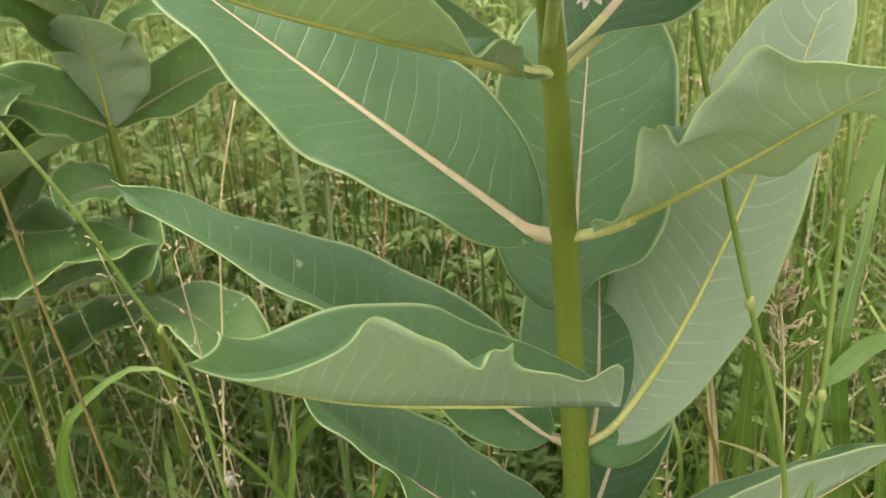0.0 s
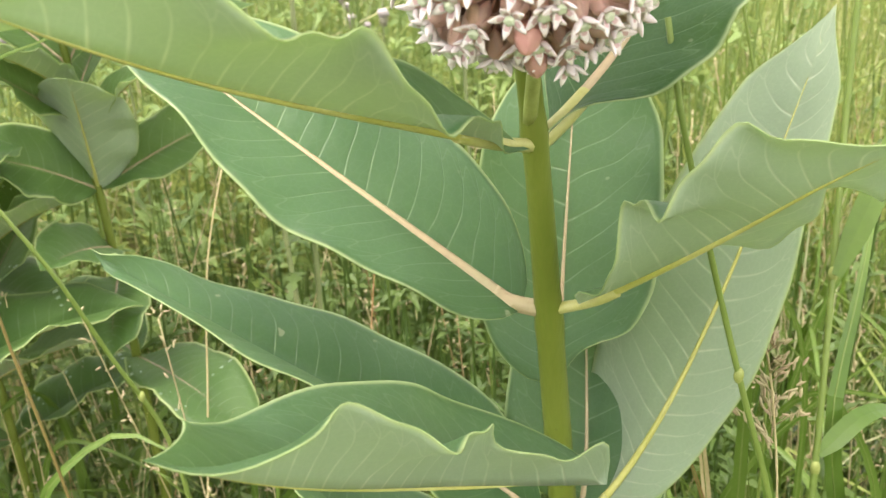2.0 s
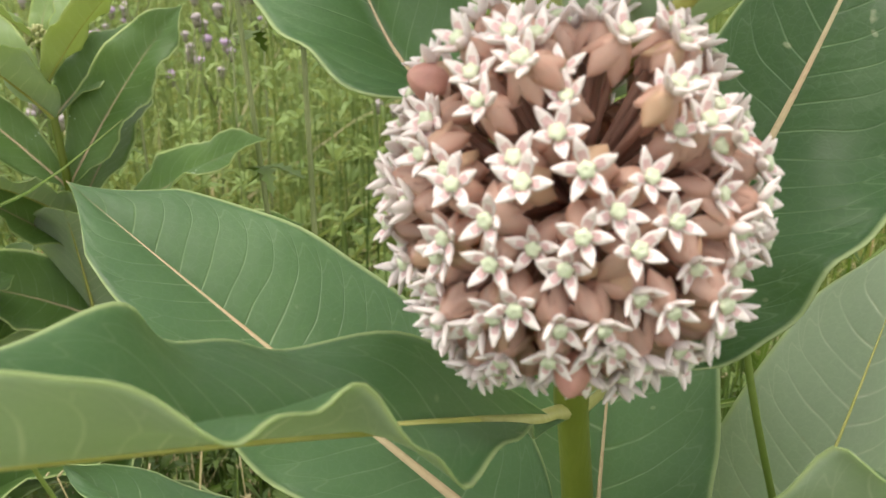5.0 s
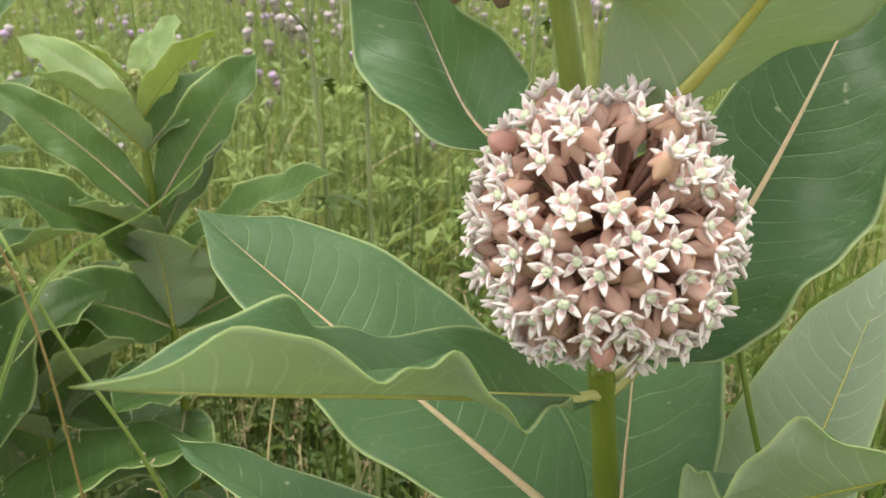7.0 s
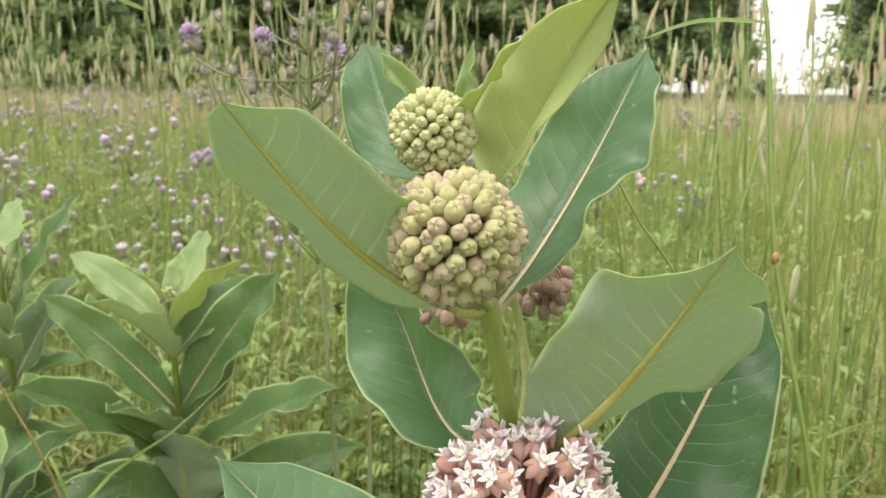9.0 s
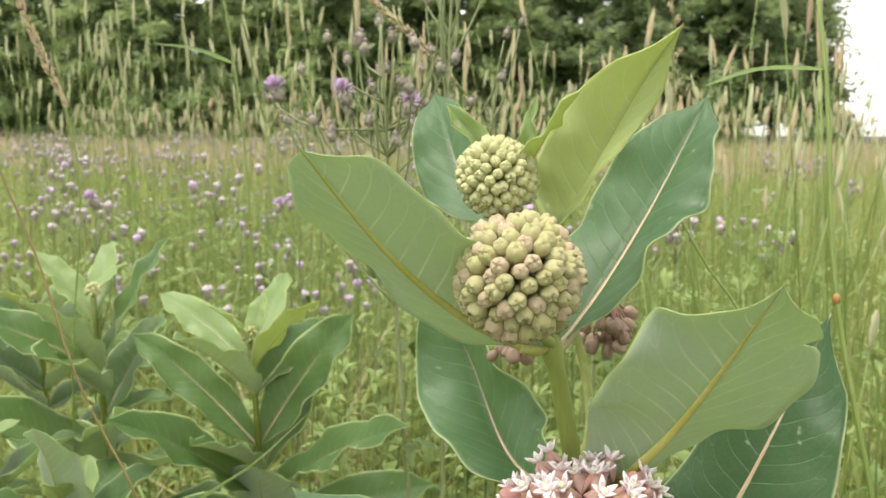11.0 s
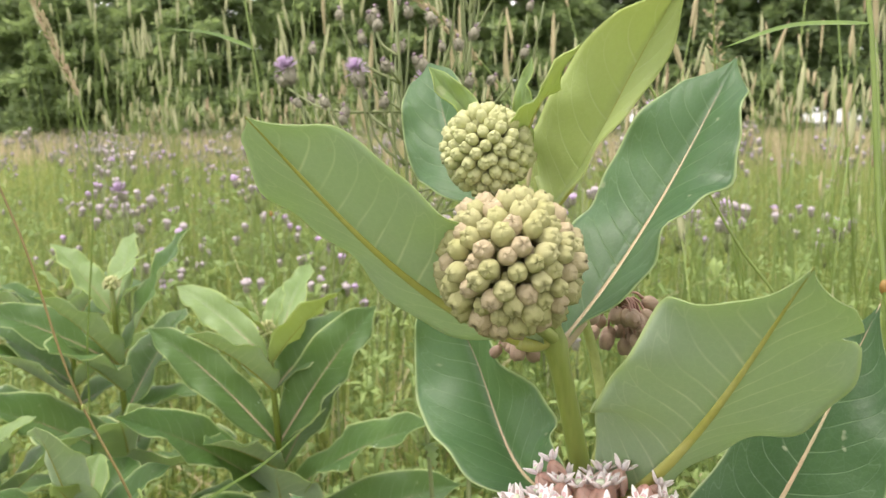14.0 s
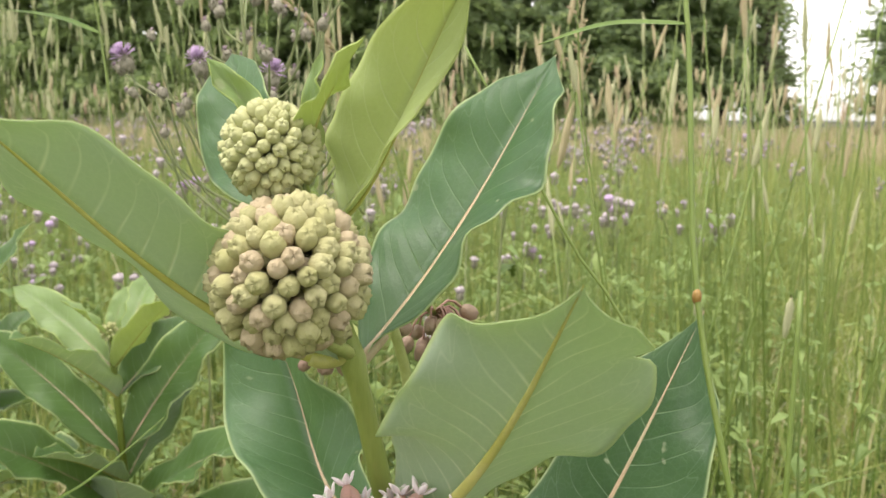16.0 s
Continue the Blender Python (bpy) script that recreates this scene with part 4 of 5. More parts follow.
def panicle(path, parent, mat, seed, reach=0.035, count=22):
    """A loose seed head: side twigs with small spikelets."""
    rng = np.random.default_rng(seed)
    path = smooth_path(path, 40)
    parts = []
    for i in range(count):
        t = i / count
        p = path[int(t * 39)]
        ln = reach * (1 - t) ** 0.8 * (0.4 + 0.8 * rng.random()) + 0.003
        a = rng.random() * 6.28
        d = np.array([math.cos(a) * 0.75, math.sin(a) * 0.75, 0.75])
        e = p + d * ln
        v, f = tube(np.array([p, p + d * ln * 0.6 + np.array([0, 0, 0.002]), e]), 0.00035, 4)
        parts.append((v, f, 0))
        for q in range(7):
            c = p + d * ln * (0.45 + 0.55 * q / 6) + rng.normal(0, 0.0012, 3)
            v, f = blob(c, 0.0007, 0.0007, 0.0023, 5, 4, Vector(d + rng.normal(0, 0.35, 3)).normalized(), 0.4)
            parts.append((v, f, 0))
    V, F, I = join(parts)
    return hang("seed_head", mesh_of("seed_head", V, F, (mat,)), parent)


def grass_stalk(pts, r, label, mat=None, knots=(), blades=(), head=None, group="single grass stalks"):
    """A grass stalk rooted in the ground, with its knots, blades and seed head."""
    g = thing("grass_stalk", pts[0], label, "grass", group)
    path = smooth_path(pts, 60)
    v, f = tube(path, np.linspace(r, r * 0.55, 60), 7)
    hang("culm", mesh_of("culm", v, f, (mat or CULM,)), g)
    for k in knots:
        i = int(np.argmin(np.abs(path[:, 2] - k)))
        v, f = blob(path[i], r * 1.05, r * 1.05, r * 1.8, 8, 6)
        hang("knot", mesh_of("knot", v, f, (KNOT if mat is None and r < 0.0018 else BUD_STALK,)), g, "swollen knot")
    for bp, w in blades:
        v, f = ribbon(smooth_path(bp, 22), w, (0.1, -0.35, 0.9))
        hang("blade", mesh_of("blade", v, f, (mat or BLADE,), smooth=False), g)
    if head:
        kind, hp, hr, hm, sd = head
        if kind == "spike":
            seed_spike(hp, hr, g, hm, sd)
        else:
            panicle(hp, g, hm, sd, hr)
    return g


grass_stalk([(0.190, 0.30, 0), (0.156, 0.292, 0.80), (0.136, 0.299, 0.922), (0.1225, 0.314, 0.995), (0.1185, 0.338, 1.090), (0.114, 0.356, 1.145), (0.106, 0.39, 1.33)], 0.0016, "tall green grass stalk with a brown knot", None, (0.995,), [([(0.1185, 0.338, 1.090), (0.092, 0.336, 1.090), (0.067, 0.322, 1.082)], 0.0055)], ("spike", [(0.104, 0.39, 1.33), (0.10, 0.40, 1.42)], 0.005, SEED_GREEN, 1))
grass_stalk([(0.165, 0.30, 0), (0.138, 0.297, 0.60), (0.124, 0.301, 0.690), (0.109, 0.305, 0.742), (0.094, 0.306, 0.795), (0.078, 0.300, 0.852), (0.074, 0.302, 0.875)], 0.0019, "leaning green grass stalk beside the milkweed", None, (0.752,))
grass_stalk([(0.150, 0.33, 0), (0.159, 0.345, 0.674), (0.165, 0.366, 0.743), (0.172, 0.390, 0.80), (0.185, 0.43, 0.98)], 0.0022, "upright green grass stalk with knots", None, (0.674, 0.755), [([(0.166, 0.366, 0.755), (0.190, 0.385, 0.80), (0.23, 0.43, 0.86), (0.26, 0.47, 0.87)], 0.011), ([(0.160, 0.345, 0.68), (0.185, 0.36, 0.69), (0.235, 0.38, 0.665)], 0.009)])
grass_stalk([(0.15, 0.30, 0), (0.139, 0.318, 0.60), (0.134, 0.330, 0.702), (0.129, 0.336, 0.737), (0.121, 0.335, 0.757)], 0.0008, "thin dry stalk with a loose seed head", STRAW, (), (), ("panicle", [(0.134, 0.330, 0.690), (0.129, 0.336, 0.737), (0.119, 0.335, 0.764)], 0.016, SEED, 2))
grass_stalk([(-0.17, 0.50, 0), (-0.178, 0.548, 0.453), (-0.167, 0.566, 0.58), (-0.156, 0.586, 0.69), (-0.143, 0.598, 0.742)], 0.0011, "thin straw-coloured grass stalk", STRAW)
grass_stalk([(-0.13, 0.43, 0), (-0.145, 0.445, 0.55), (-0.158, 0.443, 0.647), (-0.172, 0.438, 0.683), (-0.191, 0.432, 0.736), (-0.222, 0.430, 0.795), (-0.245, 0.430, 0.85)], 0.0019, "dark green leaning grass stalk", None, (0.665,))
grass_stalk([(-0.16, 0.39, 0), (-0.20, 0.395, 0.70), (-0.228, 0.398, 0.855), (-0.259, 0.398, 0.915), (-0.289, 0.401, 1.0), (-0.308, 0.402, 1.043), (-0.328, 0.403, 1.093), (-0.345, 0.405, 1.15)], 0.0011, "thin brownish leaning grass stalk", BROWN_CULM, (0.905,))
grass_stalk([(-0.28, 0.74, 0), (-0.295, 0.756, 0.70), (-0.299, 0.758, 0.969), (-0.307, 0.766, 1.052), (-0.318, 0.773, 1.127), (-0.340, 0.780, 1.25)], 0.0017, "green grass stalk with a narrow blade", None, (0.97,), [([(-0.318, 0.773, 1.127), (-0.352, 0.766, 1.140), (-0.398, 0.755, 1.146)], 0.009)])
grass_stalk([(0.16, 0.46, 0), (0.128, 0.445, 0.90), (0.102, 0.442, 0.970), (0.085, 0.441, 0.992), (0.069, 0.440, 1.020), (0.03, 0.44, 1.09)], 0.0012, "thin green grass stalk behind the leaves")
grass_stalk([(-0.40, 0.60, 0), (-0.41, 0.63, 0.85), (-0.416, 0.641, 1.091), (-0.433, 0.641, 1.125), (-0.455, 0.642, 1.182), (-0.47, 0.642, 1.23)], 0.0012, "grass stalk with a purplish seed spike", None, (), (), ("spike", [(-0.412, 0.641, 1.085), (-0.433, 0.641, 1.130), (-0.462, 0.642, 1.20)], 0.0042, SEED, 3))
grass_stalk([(0.05, 0.70, 0), (-0.02, 0.72, 0.90), (-0.082, 0.723, 1.086), (-0.129, 0.718, 1.140), (-0.160, 0.712, 1.168)], 0.0013, "leaning grass stalk with a purplish seed spike", None, (), (), ("spike", [(-0.098, 0.722, 1.105), (-0.135, 0.717, 1.145), (-0.175, 0.712, 1.18)], 0.0042, SEED, 4))
grass_stalk([(0.14, 0.80, 0), (0.12, 0.82, 0.9), (0.09, 0.83, 1.10), (0.085, 0.83, 1.20)], 0.0013, "grass stalk with a fluffy pale seed head", None, (), (), ("panicle", [(0.095, 0.83, 1.09), (0.088, 0.83, 1.15), (0.082, 0.83, 1.21)], 0.018, SEED, 5))


def broad_blade(pts, width, flat, label, mat=None):
    g = thing("broad_grass", pts[0], label, "grass", "broad grasses")
    v, f = ribbon(smooth_path(pts, 40), width, flat)
    r, q = tube(smooth_path(pts, 40), np.linspace(0.0009, 0.0003, 40), 5)
    hang("rib", mesh_of("rib", r, q, (CULM,)), g)
    hang("blade", mesh_of("blade", v, f, (mat or BLADE,), smooth=False), g)


broad_blade([(-0.16, 0.44, 0), (-0.235, 0.455, 0.42), (-0.230, 0.465, 0.595), (-0.187, 0.466, 0.622), (-0.146, 0.455, 0.607)], 0.020, (0.2, -0.6, 0.7), "broad arching green grass blade")
broad_blade([(-0.12, 0.45, 0), (-0.113, 0.454, 0.50), (-0.103, 0.458, 0.563), (-0.098, 0.460, 0.625)], 0.015, (0, -1, 0.1), "broad upright green grass blade")
broad_blade([(0.20, 0.37, 0), (0.185, 0.37, 0.62), (0.171, 0.362, 0.690), (0.195, 0.405, 0.730), (0.235, 0.484, 0.772)], 0.024, (0.2, -0.8, 0.4), "broad bent green grass blade")
broad_blade([(0.26, 0.28, 0), (0.20, 0.268, 0.60), (0.157, 0.268, 0.634), (0.121, 0.272, 0.642), (0.089, 0.275, 0.650), (0.057, 0.278, 0.656)], 0.012, (0, -0.6, 0.8), "yellowing grass blade lying across", SEED_GREEN)
broad_blade([(-0.12, 0.30, 0), (-0.25, 0.36, 0.70), (-0.215, 0.42, 0.835), (-0.195, 0.50, 0.845), (-0.178, 0.56, 0.862)], 0.009, (0.5, -0.5, 0.7), "pale green grass blade lying across the young milkweed")
broad_blade([(0.15, 0.50, 0), (0.16, 0.47, 0.50), (0.13, 0.44, 0.66), (0.11, 0.42, 0.72)], 0.016, (0.3, -0.9, 0.2), "broad brown-edged grass blade", STRAW)
broad_blade([(0.30, 0.80, 0), (0.27, 0.77, 0.62), (0.282, 0.757, 0.756), (0.345, 0.765, 0.775)], 0.014, (0, -0.5, 0.8), "pale bent grass blade")
broad_blade([(0.32, 0.78, 0), (0.29, 0.76, 0.60), (0.305, 0.750, 0.716), (0.35, 0.757, 0.742)], 0.014, (0, -0.5, 0.8), "pale bent grass blade")


def broad_tuft(seed, n, x0, x1, y0, y1, heights, widths):
    rng = np.random.default_rng(seed)
    for i in range(n):
        x, y, h = rng.uniform(x0, x1), rng.uniform(y0, y1), rng.uniform(*heights)
        dx, dy = rng.normal(0, 0.10), rng.normal(-0.01, 0.07)
        k = rng.uniform(0.0, 0.10)
        pts = [(x, y, 0), (x + dx * 0.25, y + dy * 0.25, h * 0.55), (x + dx * 0.7, y + dy * 0.7, h * 0.92), (x + dx * 1.6, y + dy * 1.6, h - k)]
        broad_blade(pts, rng.uniform(*widths), (rng.normal(0, 0.5), -1, 0.3), "broad green grass blade in the thicket")


broad_tuft(101, 30, 0.15, 0.50, 0.40, 0.90, (0.50, 0.84), (0.008, 0.020))
broad_tuft(102, 20, -0.42, -0.10, 0.50, 0.85, (0.42, 0.66), (0.010, 0.020))
broad_blade([(-0.26, 0.46, 0), (-0.24, 0.47, 0.30), (-0.20, 0.475, 0.455), (-0.150, 0.47, 0.480), (-0.095, 0.455, 0.440)], 0.020, (0.1, -0.7, 0.7), "broad arching green grass blade")
broad_blade([(-0.07, 0.48, 0), (-0.085, 0.48, 0.36), (-0.12, 0.475, 0.52), (-0.17, 0.46, 0.600)], 0.014, (0.2, -0.9, 0.4), "broad leaning green grass blade")
broad_blade([(0.11, 0.50, 0), (0.14, 0.50, 0.38), (0.19, 0.49, 0.58), (0.26, 0.48, 0.660)], 0.020, (0.2, -0.9, 0.4), "broad leaning green grass blade")
broad_blade([(0.24, 0.52, 0), (0.22, 0.51, 0.40), (0.18, 0.49, 0.60), (0.11, 0.47, 0.690)], 0.018, (0.2, -0.9, 0.4), "broad leaning green grass blade")
broad_blade([(0.28, 0.45, 0), (0.26, 0.45, 0.42), (0.225, 0.44, 0.62), (0.165, 0.43, 0.700)], 0.016, (0.1, -0.9, 0.4), "broad leaning green grass blade")
broad_blade([(0.20, 0.44, 0), (0.17, 0.43, 0.42), (0.135, 0.415, 0.60), (0.105, 0.400, 0.680)], 0.010, (0.3, -0.9, 0.3), "withered orange-brown grass blade", WITHERED)
broad_blade([(0.13, 0.46, 0), (0.15, 0.44, 0.36), (0.165, 0.42, 0.54), (0.150, 0.400, 0.640)], 0.007, (0.2, -0.9, 0.3), "withered tan grass blade", STRAW)
broad_blade([(0.24, 0.48, 0), (0.21, 0.46, 0.40), (0.18, 0.44, 0.56), (0.12, 0.42, 0.600)], 0.009, (0.1, -0.8, 0.5), "withered tan grass blade", STRAW)
broad_blade([(0.14, 0.50, 0), (0.17, 0.48, 0.34), (0.19, 0.45, 0.50), (0.175, 0.43, 0.570)], 0.008, (0.3, -0.9, 0.2), "withered orange-brown grass blade", WITHERED)
leaf(milkweed, pts=[(0.060, 0.350, 0.600), (0.075, 0.385, 0.600), (0.092, 0.410, 0.640), (0.105, 0.430, 0.690)], normal=(-0.35, -0.75, 0.55), twist=0.2, width=(0.024, 0.026), fold=(0.2, 0.25), curl=(0.0, 0.0), mats=(LEAF_SHADED, LEAF_UNDER), nu=40, petiole=0.06)
leaf(milkweed, pts=[(0.054, 0.338, 0.604), (0.05, 0.30, 0.626), (0.03, 0.265, 0.626), (0.00, 0.215, 0.600)], normal=(0.1, 0.1, 1), twist=0.1, width=(0.034, 0.034), fold=(0.15, 0.15), curl=(0.0, 0.0), petiole=0.07)
leaf(milkweed, pts=[(0.056, 0.342, 0.600), (0.098, 0.322, 0.582), (0.15, 0.328, 0.625), (0.210, 0.35, 0.645)], normal=(0.1, 0.3, 0.9), twist=0.2, width=(0.036, 0.034), fold=(0.3, 0.95), curl=(0.0, 0.1), label="drooping milkweed leaf, pale underside outward", petiole=0.07)


# ---- the meadow ----
def clumps(x, y, seed):
    """Slow uneven waves over the ground, about -1 to 1: taller and lower patches."""
    rng = np.random.default_rng(seed + 1000)
    s = 0
    for k in range(9):
        a, f = rng.uniform(0, 6.28), rng.uniform(0.8, 9.0)
        s = s + np.sin(f * (x * np.cos(a) + y * np.sin(a)) + rng.uniform(0, 6.28))
    return np.clip(s / 3.0, -1, 1)


def blade_field(name, n, spread, heights, widths, mat, seed, label, segs=4, droop=0.35, lean=0.35):
    """Many grass blades in one mesh; spread(rng, n) gives their roots."""
    rng = np.random.default_rng(seed)
    x, y = spread(rng, n)
    n = len(x)
    h = rng.uniform(*heights, n) * rng.uniform(0.75, 1.0, n)
    h = h * (0.80 + 0.20 * clumps(x, y, seed))
    w = rng.uniform(*widths, n)
    a = rng.uniform(0, 2 * np.pi, n)
    ln = np.abs(rng.normal(0, lean, n)) * h
    fa = rng.uniform(0, np.pi, n)
    dr = rng.uniform(0, droop, n)
    t = np.linspace(0, 1, segs + 1)[None, :]
    cx = x[:, None] + np.cos(a)[:, None] * ln[:, None] * t ** 2
    cy = y[:, None] + np.sin(a)[:, None] * ln[:, None] * t ** 2
    cz = h[:, None] * (t - dr[:, None] * t ** 3)
    ww = w[:, None] * 0.5 * np.clip((1 - t) * 1.6, 0.04, 1)
    sx, sy = np.cos(fa)[:, None] * ww, np.sin(fa)[:, None] * ww
    v = np.empty((n, segs + 1, 2, 3))
    v[:, :, 0] = np.stack([cx - sx, cy - sy, cz], -1)
    v[:, :, 1] = np.stack([cx + sx, cy + sy, cz], -1)
    k = (segs + 1) * 2
    o = (np.arange(n) * k)[:, None]
    quad = np.array([[2 * i, 2 * i + 1, 2 * i + 3, 2 * i + 2] for i in range(segs)])
    f = (o[:, :, None] + quad[None]).reshape(-1, 4)
    ob = new(name, quads(name, v.reshape(-1, 3), f, mat))
    return tagged(ob, label, "grass", kind="stuff")


def quads(name, v, f, mat):
    me = bpy.data.meshes.new(name)
    me.vertices.add(len(v))
    me.vertices.foreach_set("co", np.asarray(v, dtype=np.float32).ravel())
    me.loops.add(f.size)
    me.loops.foreach_set("vertex_index", f.astype(np.int32).ravel())
    me.polygons.add(len(f))
    me.polygons.foreach_set("loop_start", np.arange(0, f.size, f.shape[1], dtype=np.int32))
    me.materials.append(mat)
    me.update(calc_edges=True)
    return me


def near_spread(y0, y1, half):
    def pick(rng, n):
        y = rng.uniform(y0, y1, n)
        x = rng.uniform(-1, 1, n) * (half + y * 0.62)
        keep = ~((np.abs(x - 0.05) < 0.17) & (y < 0.50))
        return x[keep], y[keep]
    return pick


def fan_spread(y0, y1, power=1.5):
    def pick(rng, n):
        y = y0 + (y1 - y0) * rng.random(n) ** power
        x = rng.uniform(-1.25, 1, n) * (0.4 + y * 0.72)
        return x, y
    return pick


blade_field("near_grass", 3000, near_spread(0.50, 1.5, 0.35), (0.25, 0.74), (0.003, 0.011), GRASS, 51, "dense green meadow grass round the milkweed", 5)
blade_field("low_grass", 17000, near_spread(0.46, 1.6, 0.35), (0.14, 0.48), (0.005, 0.013), GRASS_SHADED, 52, "low green grass blades, coloured dark for the shade between stalks", 5, 0.5, 0.5)
blade_field("dry_grass", 750, near_spread(0.50, 1.5, 0.35), (0.30, 0.78), (0.0012, 0.0025), STRAW, 53, "dry straw among the grass", 5, 0.3, 0.4)


def front_spread(rng, n):
    return rng.uniform(-0.34, -0.07, n), rng.uniform(0.40, 0.54, n)


blade_field("front_grass", 150, front_spread, (0.46, 0.72), (0.003, 0.009), GRASS, 67, "green grass among the low milkweeds", 6, 0.4, 0.3)
blade_field("front_dry_grass", 150, front_spread, (0.50, 0.78), (0.0008, 0.0016), STRAW, 68, "dry stalks among the low milkweeds", 6, 0.15, 0.2)


def thicket_spread(rng, n):
    """Roots on both sides of the milkweed, left open round its stem."""
    y = rng.uniform(0.50, 1.0, n)
    x = rng.uniform(-1, 1, n) * (0.12 + 0.62 * y)
    keep = np.abs(x - 0.06) > 0.03
    return x[keep], y[keep]


blade_field("thicket_straw", 520, thicket_spread, (0.34, 0.72), (0.0008, 0.0020), STRAW, 167, "thin straw stalks standing in the thicket", 6, 0.12, 0.28)
blade_field("thicket_grass", 900, thicket_spread, (0.30, 0.64), (0.004, 0.012), BLADE, 168, "fresh green grass blades in the thicket", 6, 0.55, 0.55)
blade_field("thicket_shade_grass", 4200, thicket_spread, (0.16, 0.42), (0.004, 0.010), GRASS_SHADED, 169, "green grass low in the thicket, its shade put into the colour", 5, 0.5, 0.5)


def round_spread(r0, r1):
    """Roots all round the camera, but not in front of it."""
    def pick(rng, n):
        r = np.sqrt(rng.uniform(r0 * r0, r1 * r1, n))
        a = rng.uniform(0, 2 * np.pi, n)
        x, y = r * np.cos(a), r * np.sin(a)
        keep = (y < 0.12) | (np.abs(x) > 0.35 + 0.6 * y)
        return x[keep], y[keep]
    return pick


blade_field("grass_all_round", 16000, round_spread(0.25, 3.6), (0.25, 0.62), (0.004, 0.010), GRASS, 59, "meadow grass trodden low", 4, 0.6, 0.5)
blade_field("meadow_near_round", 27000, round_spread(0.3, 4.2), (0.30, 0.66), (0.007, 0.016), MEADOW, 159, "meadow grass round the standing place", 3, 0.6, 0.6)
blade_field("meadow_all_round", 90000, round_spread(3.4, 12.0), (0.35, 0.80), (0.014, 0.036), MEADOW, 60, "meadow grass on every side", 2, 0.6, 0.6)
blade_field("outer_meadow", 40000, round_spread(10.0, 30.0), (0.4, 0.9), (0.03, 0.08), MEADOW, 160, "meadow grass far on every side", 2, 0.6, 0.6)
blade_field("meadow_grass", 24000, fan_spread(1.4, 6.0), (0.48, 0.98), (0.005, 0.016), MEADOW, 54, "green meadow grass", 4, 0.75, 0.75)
blade_field("meadow_dry_grass", 2600, fan_spread(1.4, 7.0), (0.5, 0.95), (0.002, 0.004), STRAW, 55, "dry stalks in the meadow grass", 4, 0.2, 0.25)
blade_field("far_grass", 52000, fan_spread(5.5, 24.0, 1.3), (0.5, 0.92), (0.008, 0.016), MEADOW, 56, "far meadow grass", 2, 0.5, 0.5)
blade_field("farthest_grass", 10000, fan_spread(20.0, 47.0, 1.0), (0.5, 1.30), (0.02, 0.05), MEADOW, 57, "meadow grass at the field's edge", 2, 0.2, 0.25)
blade_field("far_dry_grass", 30000, fan_spread(18.0, 47.0, 1.0), (0.7, 1.45), (0.015, 0.04), TAN_GRASS, 58, "dry tan grass at the field's edge", 2, 0.2, 0.25)


def seeded_grasses(name, n, x0, x1, y0, y1, heights, mat, seed, label, head_len=(0.05, 0.11), head_r=0.0042):
    """Tall thin stalks with spikes in one mesh."""
    rng = np.random.default_rng(seed)
    parts = []
    for i in range(n):
        y = rng.uniform(y0, y1)
        x = rng.uniform(x0, x1) * y
        h = rng.uniform(*heights)
        lx, ly = rng.normal(0, 0.085, 2) * h
        p0, p1, p2 = np.array([x, y, 0]), np.array([x + lx * 0.4, y + ly * 0.4, h * 0.6]), np.array([x + lx, y + ly, h])
        stalk = tube(smooth_path([p0, p1, p2], 7), np.linspace(0.0016, 0.0009, 7), 4)
        d = (p2 - p1) / np.linalg.norm(p2 - p1)
        L = rng.uniform(*head_len)
        r = head_r * rng.uniform(0.7, 1.3)
        v, f = blob(p2 + d * L * 0.4, r, r, L * 0.5, 6, 6, Vector(d), 0.3)
        v = v + rng.normal(0, r * 0.16, v.shape)
        if y < 2.1:
            g = thing("seeding_grass_stalk", (x, y, 0), label, "grass", "seeding grasses behind the milkweed")
            hang("culm", mesh_of("culm", *stalk, (CULM,)), g)
            hang("seed_head", mesh_of("seed_head", v, f, (mat,)), g)
        else:
            parts += [(*stalk, 0), (v, f, 1)]
    V, F, I = join(parts)
    return tagged(new(name, mesh_of(name, V, F, (CULM, mat), I)), label, "grass", kind="stuff")


seeded_grasses("tall_seeding_grass", 190, -0.70, -0.02, 2.2, 6.0, (1.04, 1.42), SEED_GREEN, 61, "tall timothy grass with pale green spikes")
seeded_grasses("tallest_seeding_grass", 60, -0.72, -0.28, 1.7, 4.2, (1.18, 1.62), SEED_GREEN, 162, "very tall timothy grass with pale spikes", (0.06, 0.12), 0.0045)
seeded_grasses("seeding_grass", 180, -0.35, 0.60, 1.3, 4.0, (0.88, 1.30), SEED, 62, "tall meadow grass with tan spikes")
seeded_grasses("tan_seeding_grass", 280, -0.62, 0.40, 7.0, 18.0, (1.02, 1.38), SEED, 161, "tall grass with tan spikes before the trees", (0.10, 0.18), 0.012)
seeded_grasses("far_seeding_grass", 620, -0.62, 0.6, 6.0, 22.0, (0.98, 1.42), SEED_GREEN, 63, "far tall grass with pale spikes", (0.10, 0.2), 0.011)

seeded_grasses("green_seeding_grass", 110, 0.13, 0.62, 0.9, 2.6, (0.80, 1.22), SEED_GREEN, 65, "tall green grass with thin spikes", (0.04, 0.08), 0.0028)


def side_spread(rng, n):
    y = rng.uniform(0.90, 2.8, n)
    return rng.uniform(0.16, 0.68, n) * (y + 0.15), y


